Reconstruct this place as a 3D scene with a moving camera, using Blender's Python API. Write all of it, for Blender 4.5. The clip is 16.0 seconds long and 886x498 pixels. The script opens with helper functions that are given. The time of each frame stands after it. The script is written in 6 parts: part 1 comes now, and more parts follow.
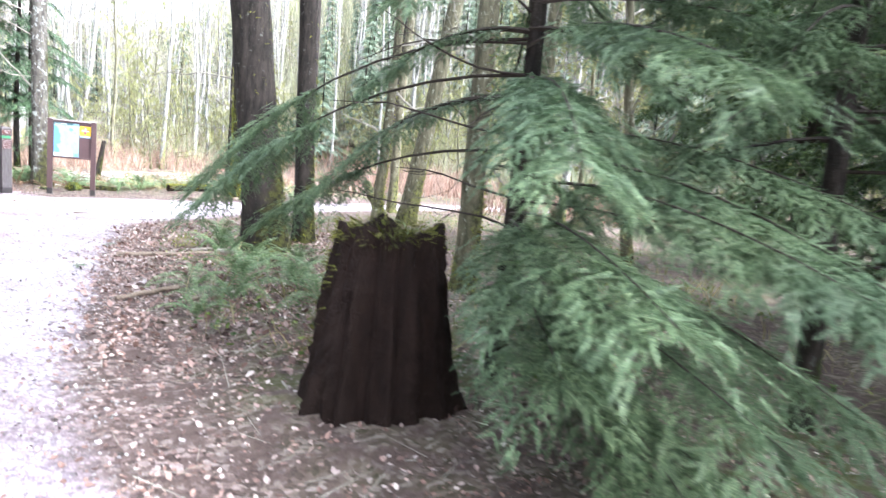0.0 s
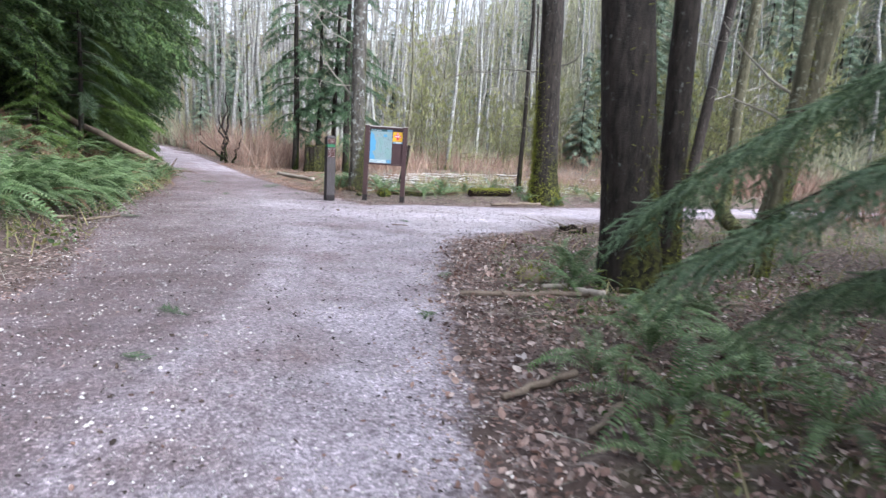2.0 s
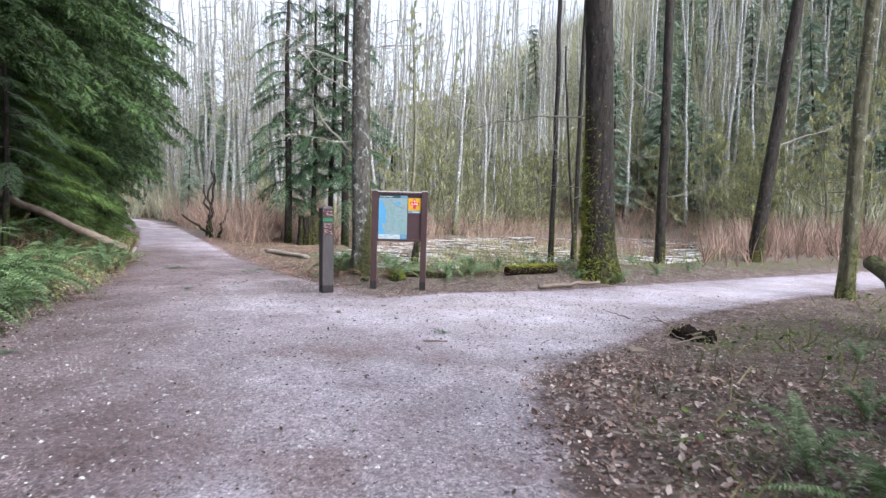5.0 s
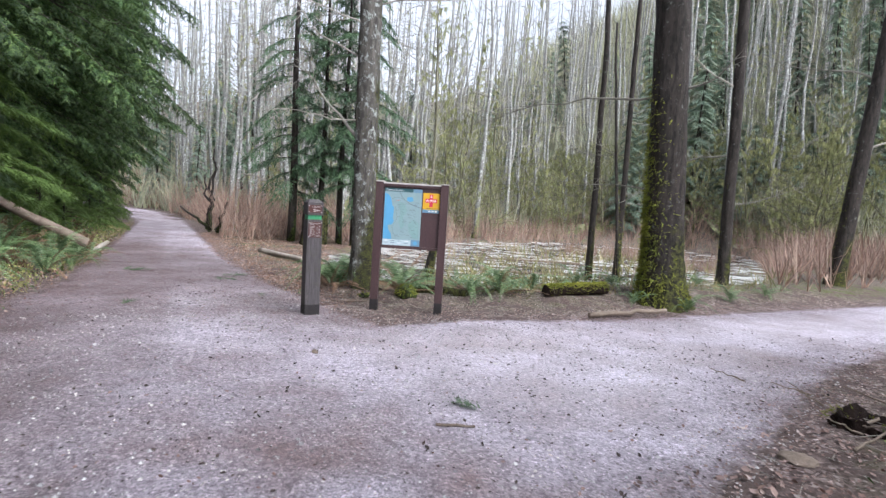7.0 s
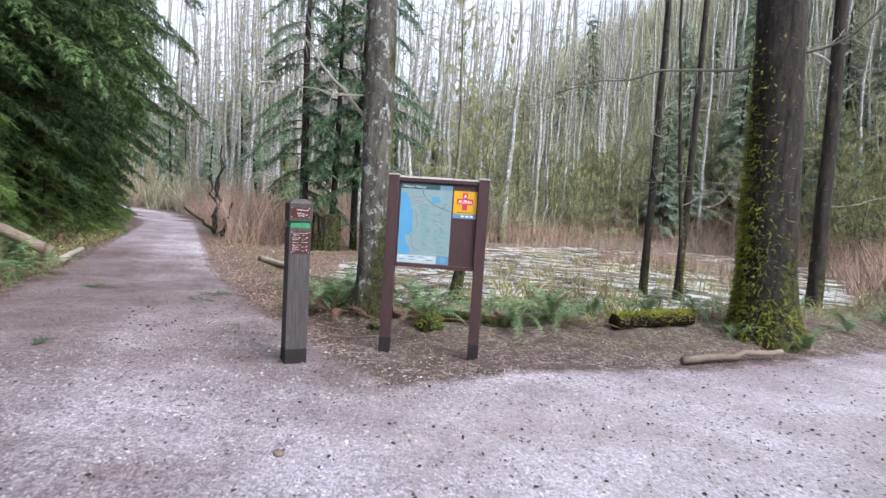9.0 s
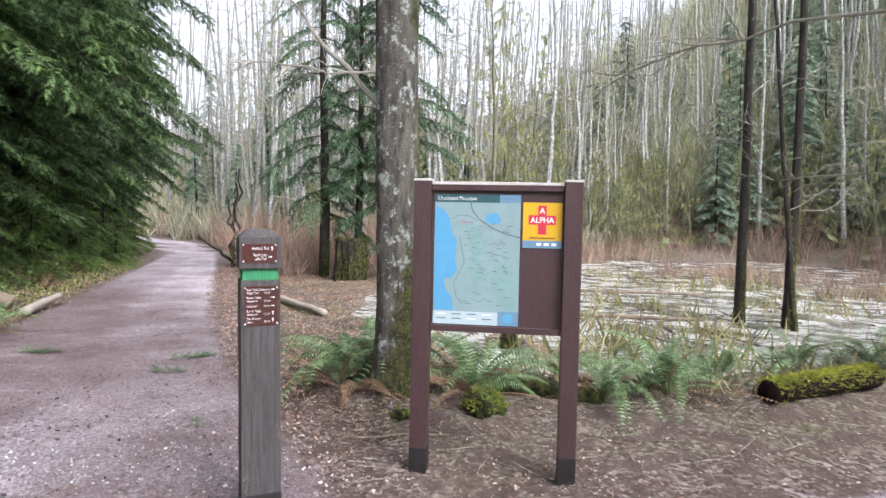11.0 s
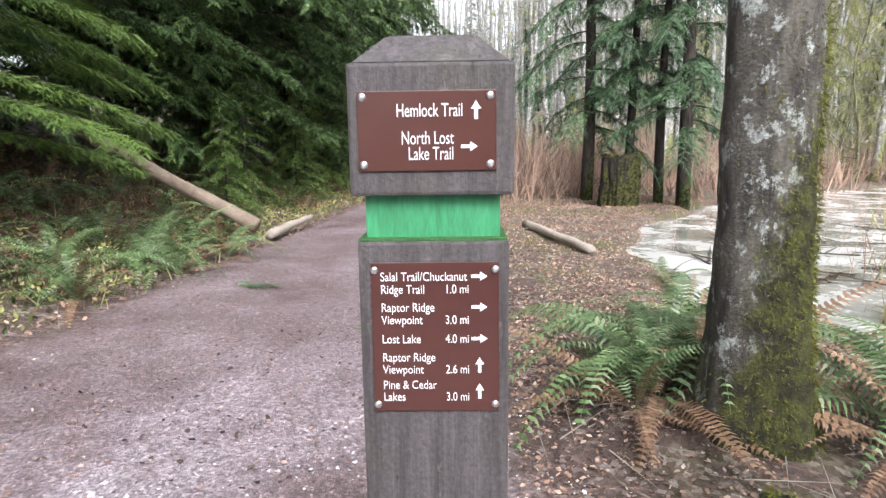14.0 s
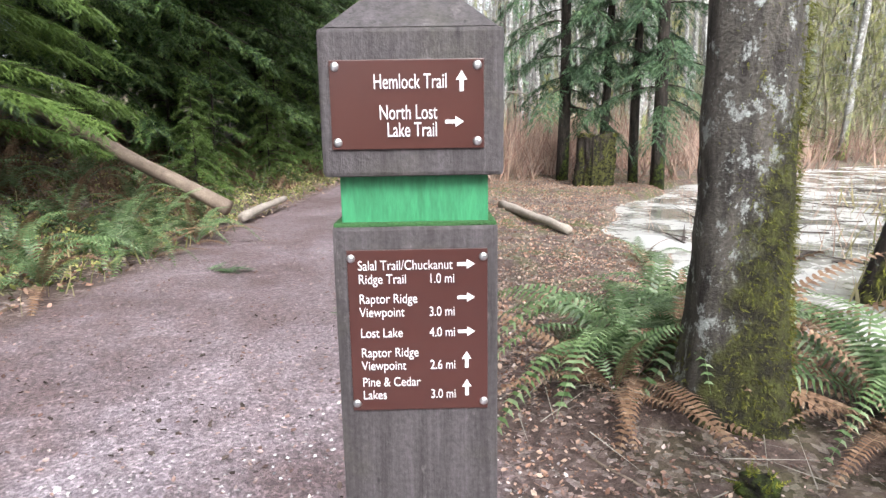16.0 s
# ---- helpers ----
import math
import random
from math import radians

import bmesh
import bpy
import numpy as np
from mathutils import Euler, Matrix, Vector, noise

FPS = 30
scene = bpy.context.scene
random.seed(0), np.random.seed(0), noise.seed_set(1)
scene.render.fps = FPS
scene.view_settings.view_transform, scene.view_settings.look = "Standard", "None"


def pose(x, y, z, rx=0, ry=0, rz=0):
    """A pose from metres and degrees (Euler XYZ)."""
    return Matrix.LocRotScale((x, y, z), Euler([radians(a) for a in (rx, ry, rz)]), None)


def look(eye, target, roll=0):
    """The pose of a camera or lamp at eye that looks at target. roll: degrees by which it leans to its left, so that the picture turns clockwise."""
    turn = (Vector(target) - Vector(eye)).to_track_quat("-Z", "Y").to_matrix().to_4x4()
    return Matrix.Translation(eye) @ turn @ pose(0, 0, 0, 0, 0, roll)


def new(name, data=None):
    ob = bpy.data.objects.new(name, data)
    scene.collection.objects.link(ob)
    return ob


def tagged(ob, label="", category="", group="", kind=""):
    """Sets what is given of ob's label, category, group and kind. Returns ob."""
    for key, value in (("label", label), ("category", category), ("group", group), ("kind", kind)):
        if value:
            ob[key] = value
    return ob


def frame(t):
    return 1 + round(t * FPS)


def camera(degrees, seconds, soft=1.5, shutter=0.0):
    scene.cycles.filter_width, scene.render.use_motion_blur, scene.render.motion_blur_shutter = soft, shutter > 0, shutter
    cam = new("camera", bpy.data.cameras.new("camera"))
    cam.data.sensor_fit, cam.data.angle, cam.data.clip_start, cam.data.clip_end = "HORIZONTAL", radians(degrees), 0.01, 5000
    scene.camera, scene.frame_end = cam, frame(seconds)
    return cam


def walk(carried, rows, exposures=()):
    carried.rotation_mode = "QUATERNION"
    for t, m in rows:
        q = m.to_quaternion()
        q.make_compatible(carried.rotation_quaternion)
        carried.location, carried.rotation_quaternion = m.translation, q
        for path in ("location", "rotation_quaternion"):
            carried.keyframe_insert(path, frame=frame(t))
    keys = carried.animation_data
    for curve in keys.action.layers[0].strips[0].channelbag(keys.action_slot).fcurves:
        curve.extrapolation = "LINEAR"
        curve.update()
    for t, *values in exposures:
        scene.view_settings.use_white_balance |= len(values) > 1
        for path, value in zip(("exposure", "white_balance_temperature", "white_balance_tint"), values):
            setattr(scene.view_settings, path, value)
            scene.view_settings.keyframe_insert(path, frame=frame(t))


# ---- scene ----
cam = camera(72.4, 16.0, 1.4, 0.3)
PATH = [
    (0, (0.729, 0.425, 1.538), (0.693, 2.41, 1.297), 5.1),
    (0.5, (0.136, 1.131, 1.557), (-0.073, 3.11, 1.359), 3.7),
    (1, (-0.32, 1.722, 1.539), (-0.944, 3.605, 1.279), 4.9),
    (1.5, (-0.9, 2.297, 1.527), (-1.646, 4.131, 1.247), 3.6),
    (2, (-1.427, 2.783, 1.556), (-2.271, 4.569, 1.238), 3.6),
    (2.5, (-1.969, 3.388, 1.581), (-2.912, 5.131, 1.309), 3.1),
    (3, (-2.496, 3.971, 1.614), (-3.425, 5.726, 1.377), 1.2),
    (3.5, (-2.954, 4.605, 1.695), (-3.915, 6.343, 1.46), 3.3),
    (4, (-3.314, 5.104, 1.717), (-4.201, 6.892, 1.594), 1.0),
    (6.5, (-5.178, 8.656, 1.71), (-5.998, 10.476, 1.582), 2.4),
    (7, (-5.534, 9.249, 1.705), (-6.443, 11.027, 1.586), 3.4),
    (7.5, (-5.939, 9.822, 1.727), (-6.767, 11.638, 1.613), 2.6),
    (8, (-6.3, 10.416, 1.724), (-7.213, 12.19, 1.578), 4.1),
    (10.5, (-8.263, 13.605, 1.8), (-9.296, 15.316, 1.729), 2.2),
    (11, (-8.667, 14.151, 1.816), (-9.736, 15.84, 1.75), 1.0),
    (11.5, (-9.029, 14.663, 1.812), (-10.255, 16.243, 1.815), 2.5),
    (12, (-9.451, 15.05, 1.8), (-10.753, 16.568, 1.787), 3.0),
    (12.5, (-9.779, 15.424, 1.77), (-11.129, 16.895, 1.657), 2.0),
    (13, (-10.112, 15.776, 1.728), (-11.723, 16.946, 1.544), 2.4),
    (13.5, (-10.509, 16.016, 1.649), (-12.165, 17.112, 1.413), -0.5),
    (14, (-10.794, 16.169, 1.624), (-12.436, 17.263, 1.297), -0.2),
    (14.5, (-10.864, 16.196, 1.62), (-12.496, 17.299, 1.272), 0.2),
    (15, (-10.866, 16.195, 1.613), (-12.474, 17.322, 1.231), -0.3),
    (15.5, (-10.871, 16.196, 1.618), (-12.469, 17.333, 1.227), -0.3),
    (16, (-10.865, 16.204, 1.618), (-12.453, 17.357, 1.228), -0.3),
]
EXPOSURES = [(t, e, k, 12) for t, e, k in ((0.0, 2.6, 5750), (0.5, 2.2, 6000), (1.0, 1.65, 5700), (1.5, 1.35, 5700), (2.5, 1.12, 5750), (4.0, 1.08, 5800), (8.0, 0.92, 5850), (11.0, 1.15, 6050), (13.0, 1.36, 6150), (16.0, 1.42, 6200))]
walk(cam, [(t, look(eye, target, roll)) for t, eye, target, roll in PATH], EXPOSURES)

# ---- world and light: bright overcast, softly brighter over the pond ----
world = bpy.data.worlds.new("sky")
scene.world = world
world.use_nodes = True
wn, wl = world.node_tree.nodes, world.node_tree.links
wn.clear()
sky = wn.new("ShaderNodeTexSky")
sky.sky_type, sky.sun_disc = "NISHITA", False
sky.sun_elevation, sky.sun_rotation = radians(46), radians(108)
sky.air_density, sky.dust_density, sky.ozone_density = 1.0, 6.0, 1.0
pale = wn.new("ShaderNodeHueSaturation")
pale.inputs["Saturation"].default_value = 0.22
back = wn.new("ShaderNodeBackground")
back.inputs["Strength"].default_value = 0.21
wout = wn.new("ShaderNodeOutputWorld")
wl.new(sky.outputs[0], pale.inputs["Color"])
wl.new(pale.outputs[0], back.inputs["Color"])
wl.new(back.outputs[0], wout.inputs["Surface"])

sun = new("sun", bpy.data.lights.new("sun", "SUN"))
sun.data.energy, sun.data.angle, sun.data.color = 0.95, radians(18), (1.0, 0.975, 0.94)
sun.matrix_world = look((0, 0, 0), (-0.66, 0.215, -0.72))

# ---- materials ----
def shader(name, rough=0.8, spec=0.3):
    m = bpy.data.materials.new(name)
    m.use_nodes = True
    n, l = m.node_tree.nodes, m.node_tree.links
    b = n["Principled BSDF"]
    b.inputs["Roughness"].default_value = rough
    b.inputs["Specular IOR Level"].default_value = spec
    return m, n, l, b


def noisy(n, l, scale, detail=4.0, coord=None, rough=0.6):
    t = n.new("ShaderNodeTexNoise")
    t.inputs["Scale"].default_value, t.inputs["Detail"].default_value = scale, detail
    t.inputs["Roughness"].default_value = rough
    if coord is not None:
        l.new(coord, t.inputs["Vector"])
    return t


def ramp(n, l, fac, stops):
    r = n.new("ShaderNodeValToRGB")
    el = r.color_ramp.elements
    while len(el) < len(stops):
        el.new(0.5)
    for e, (p, c) in zip(el, stops):
        e.position, e.color = p, (*c, 1.0) if len(c) == 3 else c
    l.new(fac, r.inputs["Fac"])
    return r


def mixed(n, l, fac, a, b, mode="MIX"):
    x = n.new("ShaderNodeMix")
    x.data_type, x.blend_type = "RGBA", mode
    for sock, v in (("Factor", fac), ("A", a), ("B", b)):
        i = x.inputs[{"Factor": 0, "A": 6, "B": 7}[sock]]
        if isinstance(v, (int, float)):
            i.default_value = v
        elif isinstance(v, tuple):
            i.default_value = (*v, 1.0)
        else:
            l.new(v, i)
    return x.outputs[2]


def bumped(n, l, b, height, strength, dist=0.02):
    u = n.new("ShaderNodeBump")
    u.inputs["Strength"].default_value, u.inputs["Distance"].default_value = strength, dist
    l.new(height, u.inputs["Height"])
    l.new(u.outputs[0], b.inputs["Normal"])


def coords(n, l, stretch=(1, 1, 1), kind="Object"):
    c = n.new("ShaderNodeTexCoord")
    mp = n.new("ShaderNodeMapping")
    mp.inputs["Scale"].default_value = stretch
    l.new(c.outputs[kind], mp.inputs["Vector"])
    return mp.outputs[0]


def plain(name, a, b, scale=6.0, rough=0.8, bump=0.2, spec=0.3, stretch=(1, 1, 1), vary=0.0, metal=0.0, fine=9.0):
    """Two tones at two scales with fine relief."""
    m, n, l, s = shader(name, rough, spec)
    co = coords(n, l, stretch)
    t1, t2 = noisy(n, l, scale, 3, co), noisy(n, l, scale * fine, 5, co)
    c = mixed(n, l, t1.outputs[0], a, b)
    k = 0.26 if bump else 0.05
    r2 = ramp(n, l, t2.outputs[0], [(0.3, (1 - k,) * 3), (0.7, (1 + 0.75 * k,) * 3)])
    c = mixed(n, l, 1.0, c, r2.outputs[0], "MULTIPLY")
    if vary:
        oi = n.new("ShaderNodeObjectInfo")
        rv = ramp(n, l, oi.outputs["Random"], [(0, (1 - vary,) * 3), (1, (1 + vary,) * 3)])
        c = mixed(n, l, 1.0, c, rv.outputs[0], "MULTIPLY")
    l.new(c, s.inputs["Base Color"])
    s.inputs["Metallic"].default_value = metal
    if bump:
        bumped(n, l, s, t2.outputs[0], bump, 0.03)
    return m


def foliage(name, tones, rough=0.55, glow=0.25, vary=0.2):
    """Leaves, each island of its own tone, letting some light through."""
    m, n, l, s = shader(name, rough, 0.35)
    g = n.new("ShaderNodeNewGeometry")
    k = len(tones) - 1
    r = ramp(n, l, g.outputs["Random Per Island"], [(i / k, c) for i, c in enumerate(tones)])
    oi = n.new("ShaderNodeObjectInfo")
    rv = ramp(n, l, oi.outputs["Random"], [(0, (1 - vary,) * 3), (1, (1 + vary,) * 3)])
    co = coords(n, l)
    big = ramp(n, l, noisy(n, l, 1.3, 3, co).outputs[0], [(0.3, (0.7, 0.75, 0.75)), (0.7, (1.3, 1.25, 1.1))])
    c = mixed(n, l, 1.0, r.outputs[0], rv.outputs[0], "MULTIPLY")
    c = mixed(n, l, 1.0, c, big.outputs[0], "MULTIPLY")
    l.new(c, s.inputs["Base Color"])
    tr = n.new("ShaderNodeBsdfTranslucent")
    l.new(c, tr.inputs["Color"])
    ms = n.new("ShaderNodeMixShader")
    ms.inputs[0].default_value = glow
    out = n["Material Output"]
    l.new(s.outputs[0], ms.inputs[1])
    l.new(tr.outputs[0], ms.inputs[2])
    l.new(ms.outputs[0], out.inputs["Surface"])
    return m


def bark(name, dark, light, lichen=(0.42, 0.45, 0.42), moss=(0.10, 0.13, 0.02), moss_amount=0.4, lichen_amount=0.4, moss_side=(1, 0, 0)):
    """Bark with upright fissures, pale lichen patches, and moss on one side and round the foot."""
    m, n, l, s = shader(name, 0.85, 0.25)
    co = coords(n, l)
    fis = noisy(n, l, 14, 5, coords(n, l, (1, 1, 0.22)))
    big = noisy(n, l, 2.2, 4, co)
    fine = noisy(n, l, 60, 4, co)
    c = mixed(n, l, ramp(n, l, fis.outputs[0], [(0.35, (0, 0, 0)), (0.65, (1, 1, 1))]).outputs[0], dark, light)
    lp = ramp(n, l, noisy(n, l, 9, 7, coords(n, l, (1, 1, 0.75)), 0.78).outputs[0], [(0.62 - 0.16 * lichen_amount, (0, 0, 0)), (0.66 - 0.12 * lichen_amount, (1, 1, 1))])
    c = mixed(n, l, lp.outputs[0], c, lichen)
    # moss: grows by side, by height over the foot, broken up by noise
    g = n.new("ShaderNodeNewGeometry")
    dot = n.new("ShaderNodeVectorMath")
    dot.operation = "DOT_PRODUCT"
    dot.inputs[1].default_value = moss_side
    l.new(g.outputs["Normal"], dot.inputs[0])
    sep = n.new("ShaderNodeSeparateXYZ")
    tc = n.new("ShaderNodeTexCoord")
    l.new(tc.outputs["Object"], sep.inputs[0])
    foot = n.new("ShaderNodeMapRange")
    foot.inputs["From Min"].default_value, foot.inputs["From Max"].default_value = 0.0, 2.2
    foot.inputs["To Min"].default_value, foot.inputs["To Max"].default_value = 0.55, -0.05
    l.new(sep.outputs["Z"], foot.inputs["Value"])
    add = n.new("ShaderNodeMath")
    add.operation = "MULTIPLY_ADD"
    add.inputs[1].default_value = 0.28
    l.new(dot.outputs["Value"], add.inputs[0])
    l.new(foot.outputs[0], add.inputs[2])
    add2 = n.new("ShaderNodeMath")
    add2.operation = "ADD"
    l.new(add.outputs[0], add2.inputs[0])
    l.new(big.outputs[0], add2.inputs[1])
    mm = ramp(n, l, add2.outputs[0], [(0.95 - 0.5 * moss_amount, (0, 0, 0)), (1.08 - 0.5 * moss_amount, (1, 1, 1))])
    mc = mixed(n, l, fine.outputs[0], tuple(0.45 * v for v in moss), tuple(1.6 * v for v in moss))
    mc = mixed(n, l, ramp(n, l, noisy(n, l, 11, 5, co, 0.7).outputs[0], [(0.42, (0, 0, 0)), (0.58, (1, 1, 1))]).outputs[0], tuple(0.55 * v for v in dark[:2]) + (0.4 * dark[2],), mc)
    c = mixed(n, l, mm.outputs[0], c, mc)
    fr = ramp(n, l, fine.outputs[0], [(0.3, (0.75, 0.75, 0.75)), (0.7, (1.2, 1.2, 1.2))])
    c = mixed(n, l, 1.0, c, fr.outputs[0], "MULTIPLY")
    l.new(c, s.inputs["Base Color"])
    h = mixed(n, l, 0.5, fis.outputs[0], fine.outputs[0])
    bumped(n, l, s, h, 0.7, 0.04)
    return m


def ground_material():
    m, n, l, s = shader("forest_ground", 0.85, 0.3)
    g = n.new("ShaderNodeNewGeometry")
    p = g.outputs["Position"]
    at = n.new("ShaderNodeAttribute")
    at.attribute_name = "trail"
    damp = n.new("ShaderNodeAttribute")
    damp.attribute_name = "green"
    big, mid, fine, grit = noisy(n, l, 0.45, 4, p), noisy(n, l, 3.0, 5, p), noisy(n, l, 22, 5, p), noisy(n, l, 95, 3, p)
    vor = n.new("ShaderNodeTexVoronoi")
    vor.inputs["Scale"].default_value = 60
    l.new(p, vor.inputs["Vector"])
    # gravel: grey lilac, stones of many tones, damp and worn patches
    gr = mixed(n, l, mid.outputs[0], (0.285, 0.255, 0.275), (0.46, 0.424, 0.452))
    sepv = n.new("ShaderNodeSeparateColor")
    l.new(vor.outputs["Color"], sepv.inputs[0])
    st = ramp(n, l, sepv.outputs[0], [(0.1, (0.42, 0.41, 0.42)), (0.5, (0.92, 0.92, 0.92)), (0.9, (1.35, 1.35, 1.35)), (1.0, (2.2, 2.2, 2.2))])
    gr = mixed(n, l, 0.75, gr, mixed(n, l, 1.0, gr, st.outputs[0], "MULTIPLY"))
    wet = ramp(n, l, mixed(n, l, 0.4, big.outputs[0], noisy(n, l, 1.3, 5, p).outputs[0]), [(0.36, (0.60, 0.48, 0.44)), (0.50, (0.95, 0.91, 0.92)), (0.62, (1.38, 1.38, 1.42))])
    gr = mixed(n, l, 1.0, gr, wet.outputs[0], "MULTIPLY")
    # coarse stony relief: dark gaps between clumps of stones
    rough = noisy(n, l, 17, 6, p, 0.8)
    pit = ramp(n, l, rough.outputs[0], [(0.34, (0.30, 0.27, 0.28)), (0.46, (0.85, 0.83, 0.85)), (0.54, (1.05, 1.05, 1.06)), (0.68, (1.30, 1.30, 1.32))])
    gr = mixed(n, l, 0.95, gr, mixed(n, l, 1.0, gr, pit.outputs[0], "MULTIPLY"))
    # trodden earth mixed into the gravel along the uphill border and past the fork
    soil = n.new("ShaderNodeAttribute")
    soil.attribute_name = "soil"
    sm = n.new("ShaderNodeMath")
    sm.operation = "MULTIPLY"
    l.new(soil.outputs["Fac"], sm.inputs[0])
    l.new(ramp(n, l, mid.outputs[0], [(0.28, (0.60,) * 3), (0.58, (1, 1, 1))]).outputs[0], sm.inputs[1])
    gr = mixed(n, l, sm.outputs[0], gr, mixed(n, l, 1.0, gr, (0.46, 0.39, 0.365), "MULTIPLY"))
    # packed fines where the side trail joins, with the bright sheen there put into their colour
    fines = n.new("ShaderNodeAttribute")
    fines.attribute_name = "fines"
    gr = mixed(n, l, fines.outputs["Fac"], gr, mixed(n, l, 0.35, mixed(n, l, 1.0, gr, (1.42, 1.42, 1.44), "MULTIPLY"), (0.50, 0.475, 0.49)))
    # litter: browns and pale dead leaves
    v2 = n.new("ShaderNodeTexVoronoi")
    v2.inputs["Scale"].default_value = 26
    l.new(p, v2.inputs["Vector"])
    sepl = n.new("ShaderNodeSeparateColor")
    l.new(v2.outputs["Color"], sepl.inputs[0])
    li = ramp(n, l, sepl.outputs[0], [(0.05, (0.06, 0.042, 0.037)), (0.45, (0.145, 0.10, 0.09)), (0.75, (0.24, 0.178, 0.162)), (0.97, (0.38, 0.32, 0.30))])
    dirt = mixed(n, l, fine.outputs[0], (0.055, 0.038, 0.033), (0.14, 0.10, 0.085))
    lit = mixed(n, l, ramp(n, l, mid.outputs[0], [(0.4, (0, 0, 0)), (0.6, (1, 1, 1))]).outputs[0], dirt, li.outputs[0])
    grn = mixed(n, l, fine.outputs[0], (0.035, 0.045, 0.012), (0.13, 0.14, 0.05))
    gm = n.new("ShaderNodeMath")
    gm.operation = "MULTIPLY"
    l.new(damp.outputs["Fac"], gm.inputs[0])
    l.new(ramp(n, l, mid.outputs[0], [(0.42, (0, 0, 0)), (0.58, (1, 1, 1))]).outputs[0], gm.inputs[1])
    lit = mixed(n, l, gm.outputs[0], lit, grn)
    # ragged border of the gravel
    e = n.new("ShaderNodeMath")
    e.operation = "MULTIPLY_ADD"
    e.inputs[1].default_value = 0.55
    l.new(mid.outputs[0], e.inputs[0])
    l.new(at.outputs["Fac"], e.inputs[2])
    e2 = n.new("ShaderNodeMath")
    e2.operation = "MULTIPLY_ADD"
    e2.inputs[1].default_value = 0.3
    l.new(fine.outputs[0], e2.inputs[0])
    l.new(e.outputs[0], e2.inputs[2])
    k = ramp(n, l, e2.outputs[0], [(0.74, (0, 0, 0)), (1.10, (1, 1, 1))])
    c = mixed(n, l, k.outputs[0], lit, gr)
    sp = ramp(n, l, grit.outputs[0], [(0.3, (0.75, 0.75, 0.75)), (0.7, (1.22, 1.22, 1.22))])
    c = mixed(n, l, 1.0, c, sp.outputs[0], "MULTIPLY")
    l.new(c, s.inputs["Base Color"])
    h = mixed(n, l, 0.45, mixed(n, l, 0.5, fine.outputs[0], rough.outputs[0]), grit.outputs[0])
    bumped(n, l, s, h, 1.0, 0.045)
    rr = n.new("ShaderNodeMapRange")
    rr.inputs["To Min"].default_value, rr.inputs["To Max"].default_value = 0.9, 0.42
    l.new(k.outputs[0], rr.inputs["Value"])
    l.new(rr.outputs[0], s.inputs["Roughness"])
    return m


def water_material():
    m, n, l, s = shader("pond_water", 0.06, 0.5)
    g = n.new("ShaderNodeNewGeometry")
    a, b = noisy(n, l, 0.8, 7, g.outputs["Position"], 0.7), noisy(n, l, 5.0, 4, g.outputs["Position"])
    c = ramp(n, l, a.outputs[0], [(0.36, (0.10, 0.10, 0.08)), (0.48, (0.27, 0.265, 0.24)), (0.64, (0.46, 0.46, 0.44))])
    l.new(c.outputs[0], s.inputs["Base Color"])
    r = ramp(n, l, a.outputs[0], [(0.42, (0.05,) * 3), (0.6, (0.5,) * 3)])
    l.new(r.outputs[0], s.inputs["Roughness"])
    bumped(n, l, s, b.outputs[0], 0.12, 0.03)
    return m


def timber_material():
    """Old sawn timber: upright grain, dark splits and pits, pale scuffs, a green tinge."""
    m, n, l, s = shader("weathered_dark_timber", 0.7, 0.35)
    co = coords(n, l)
    grain = noisy(n, l, 6, 6, coords(n, l, (9, 9, 0.5)), 0.7)
    blot, fine = noisy(n, l, 7, 5, co, 0.65), noisy(n, l, 120, 3, co)
    c = mixed(n, l, ramp(n, l, grain.outputs[0], [(0.3, (0, 0, 0)), (0.7, (1, 1, 1))]).outputs[0], (0.034, 0.029, 0.029), (0.086, 0.077, 0.079))
    c = mixed(n, l, ramp(n, l, blot.outputs[0], [(0.50, (0, 0, 0)), (0.72, (0.75,) * 3)]).outputs[0], c, (0.058, 0.054, 0.042))
    c = mixed(n, l, ramp(n, l, noisy(n, l, 5, 7, coords(n, l, (3, 3, 0.8)), 0.8).outputs[0], [(0.60, (0, 0, 0)), (0.70, (0.8,) * 3)]).outputs[0], c, (0.16, 0.145, 0.14))
    split = ramp(n, l, noisy(n, l, 4, 3, coords(n, l, (14, 14, 0.9)), 0.5).outputs[0], [(0.27, (1, 1, 1)), (0.33, (0, 0, 0))])
    pit = ramp(n, l, noisy(n, l, 34, 2, coords(n, l, (1, 1, 0.5))).outputs[0], [(0.24, (1, 1, 1)), (0.29, (0, 0, 0))])
    c = mixed(n, l, split.outputs[0], c, (0.012, 0.010, 0.010))
    c = mixed(n, l, pit.outputs[0], c, (0.010, 0.008, 0.008))
    c = mixed(n, l, 1.0, c, ramp(n, l, fine.outputs[0], [(0.3, (0.75,) * 3), (0.7, (1.22,) * 3)]).outputs[0], "MULTIPLY")
    l.new(c, s.inputs["Base Color"])
    bumped(n, l, s, mixed(n, l, 0.4, grain.outputs[0], fine.outputs[0]), 0.45, 0.012)
    return m


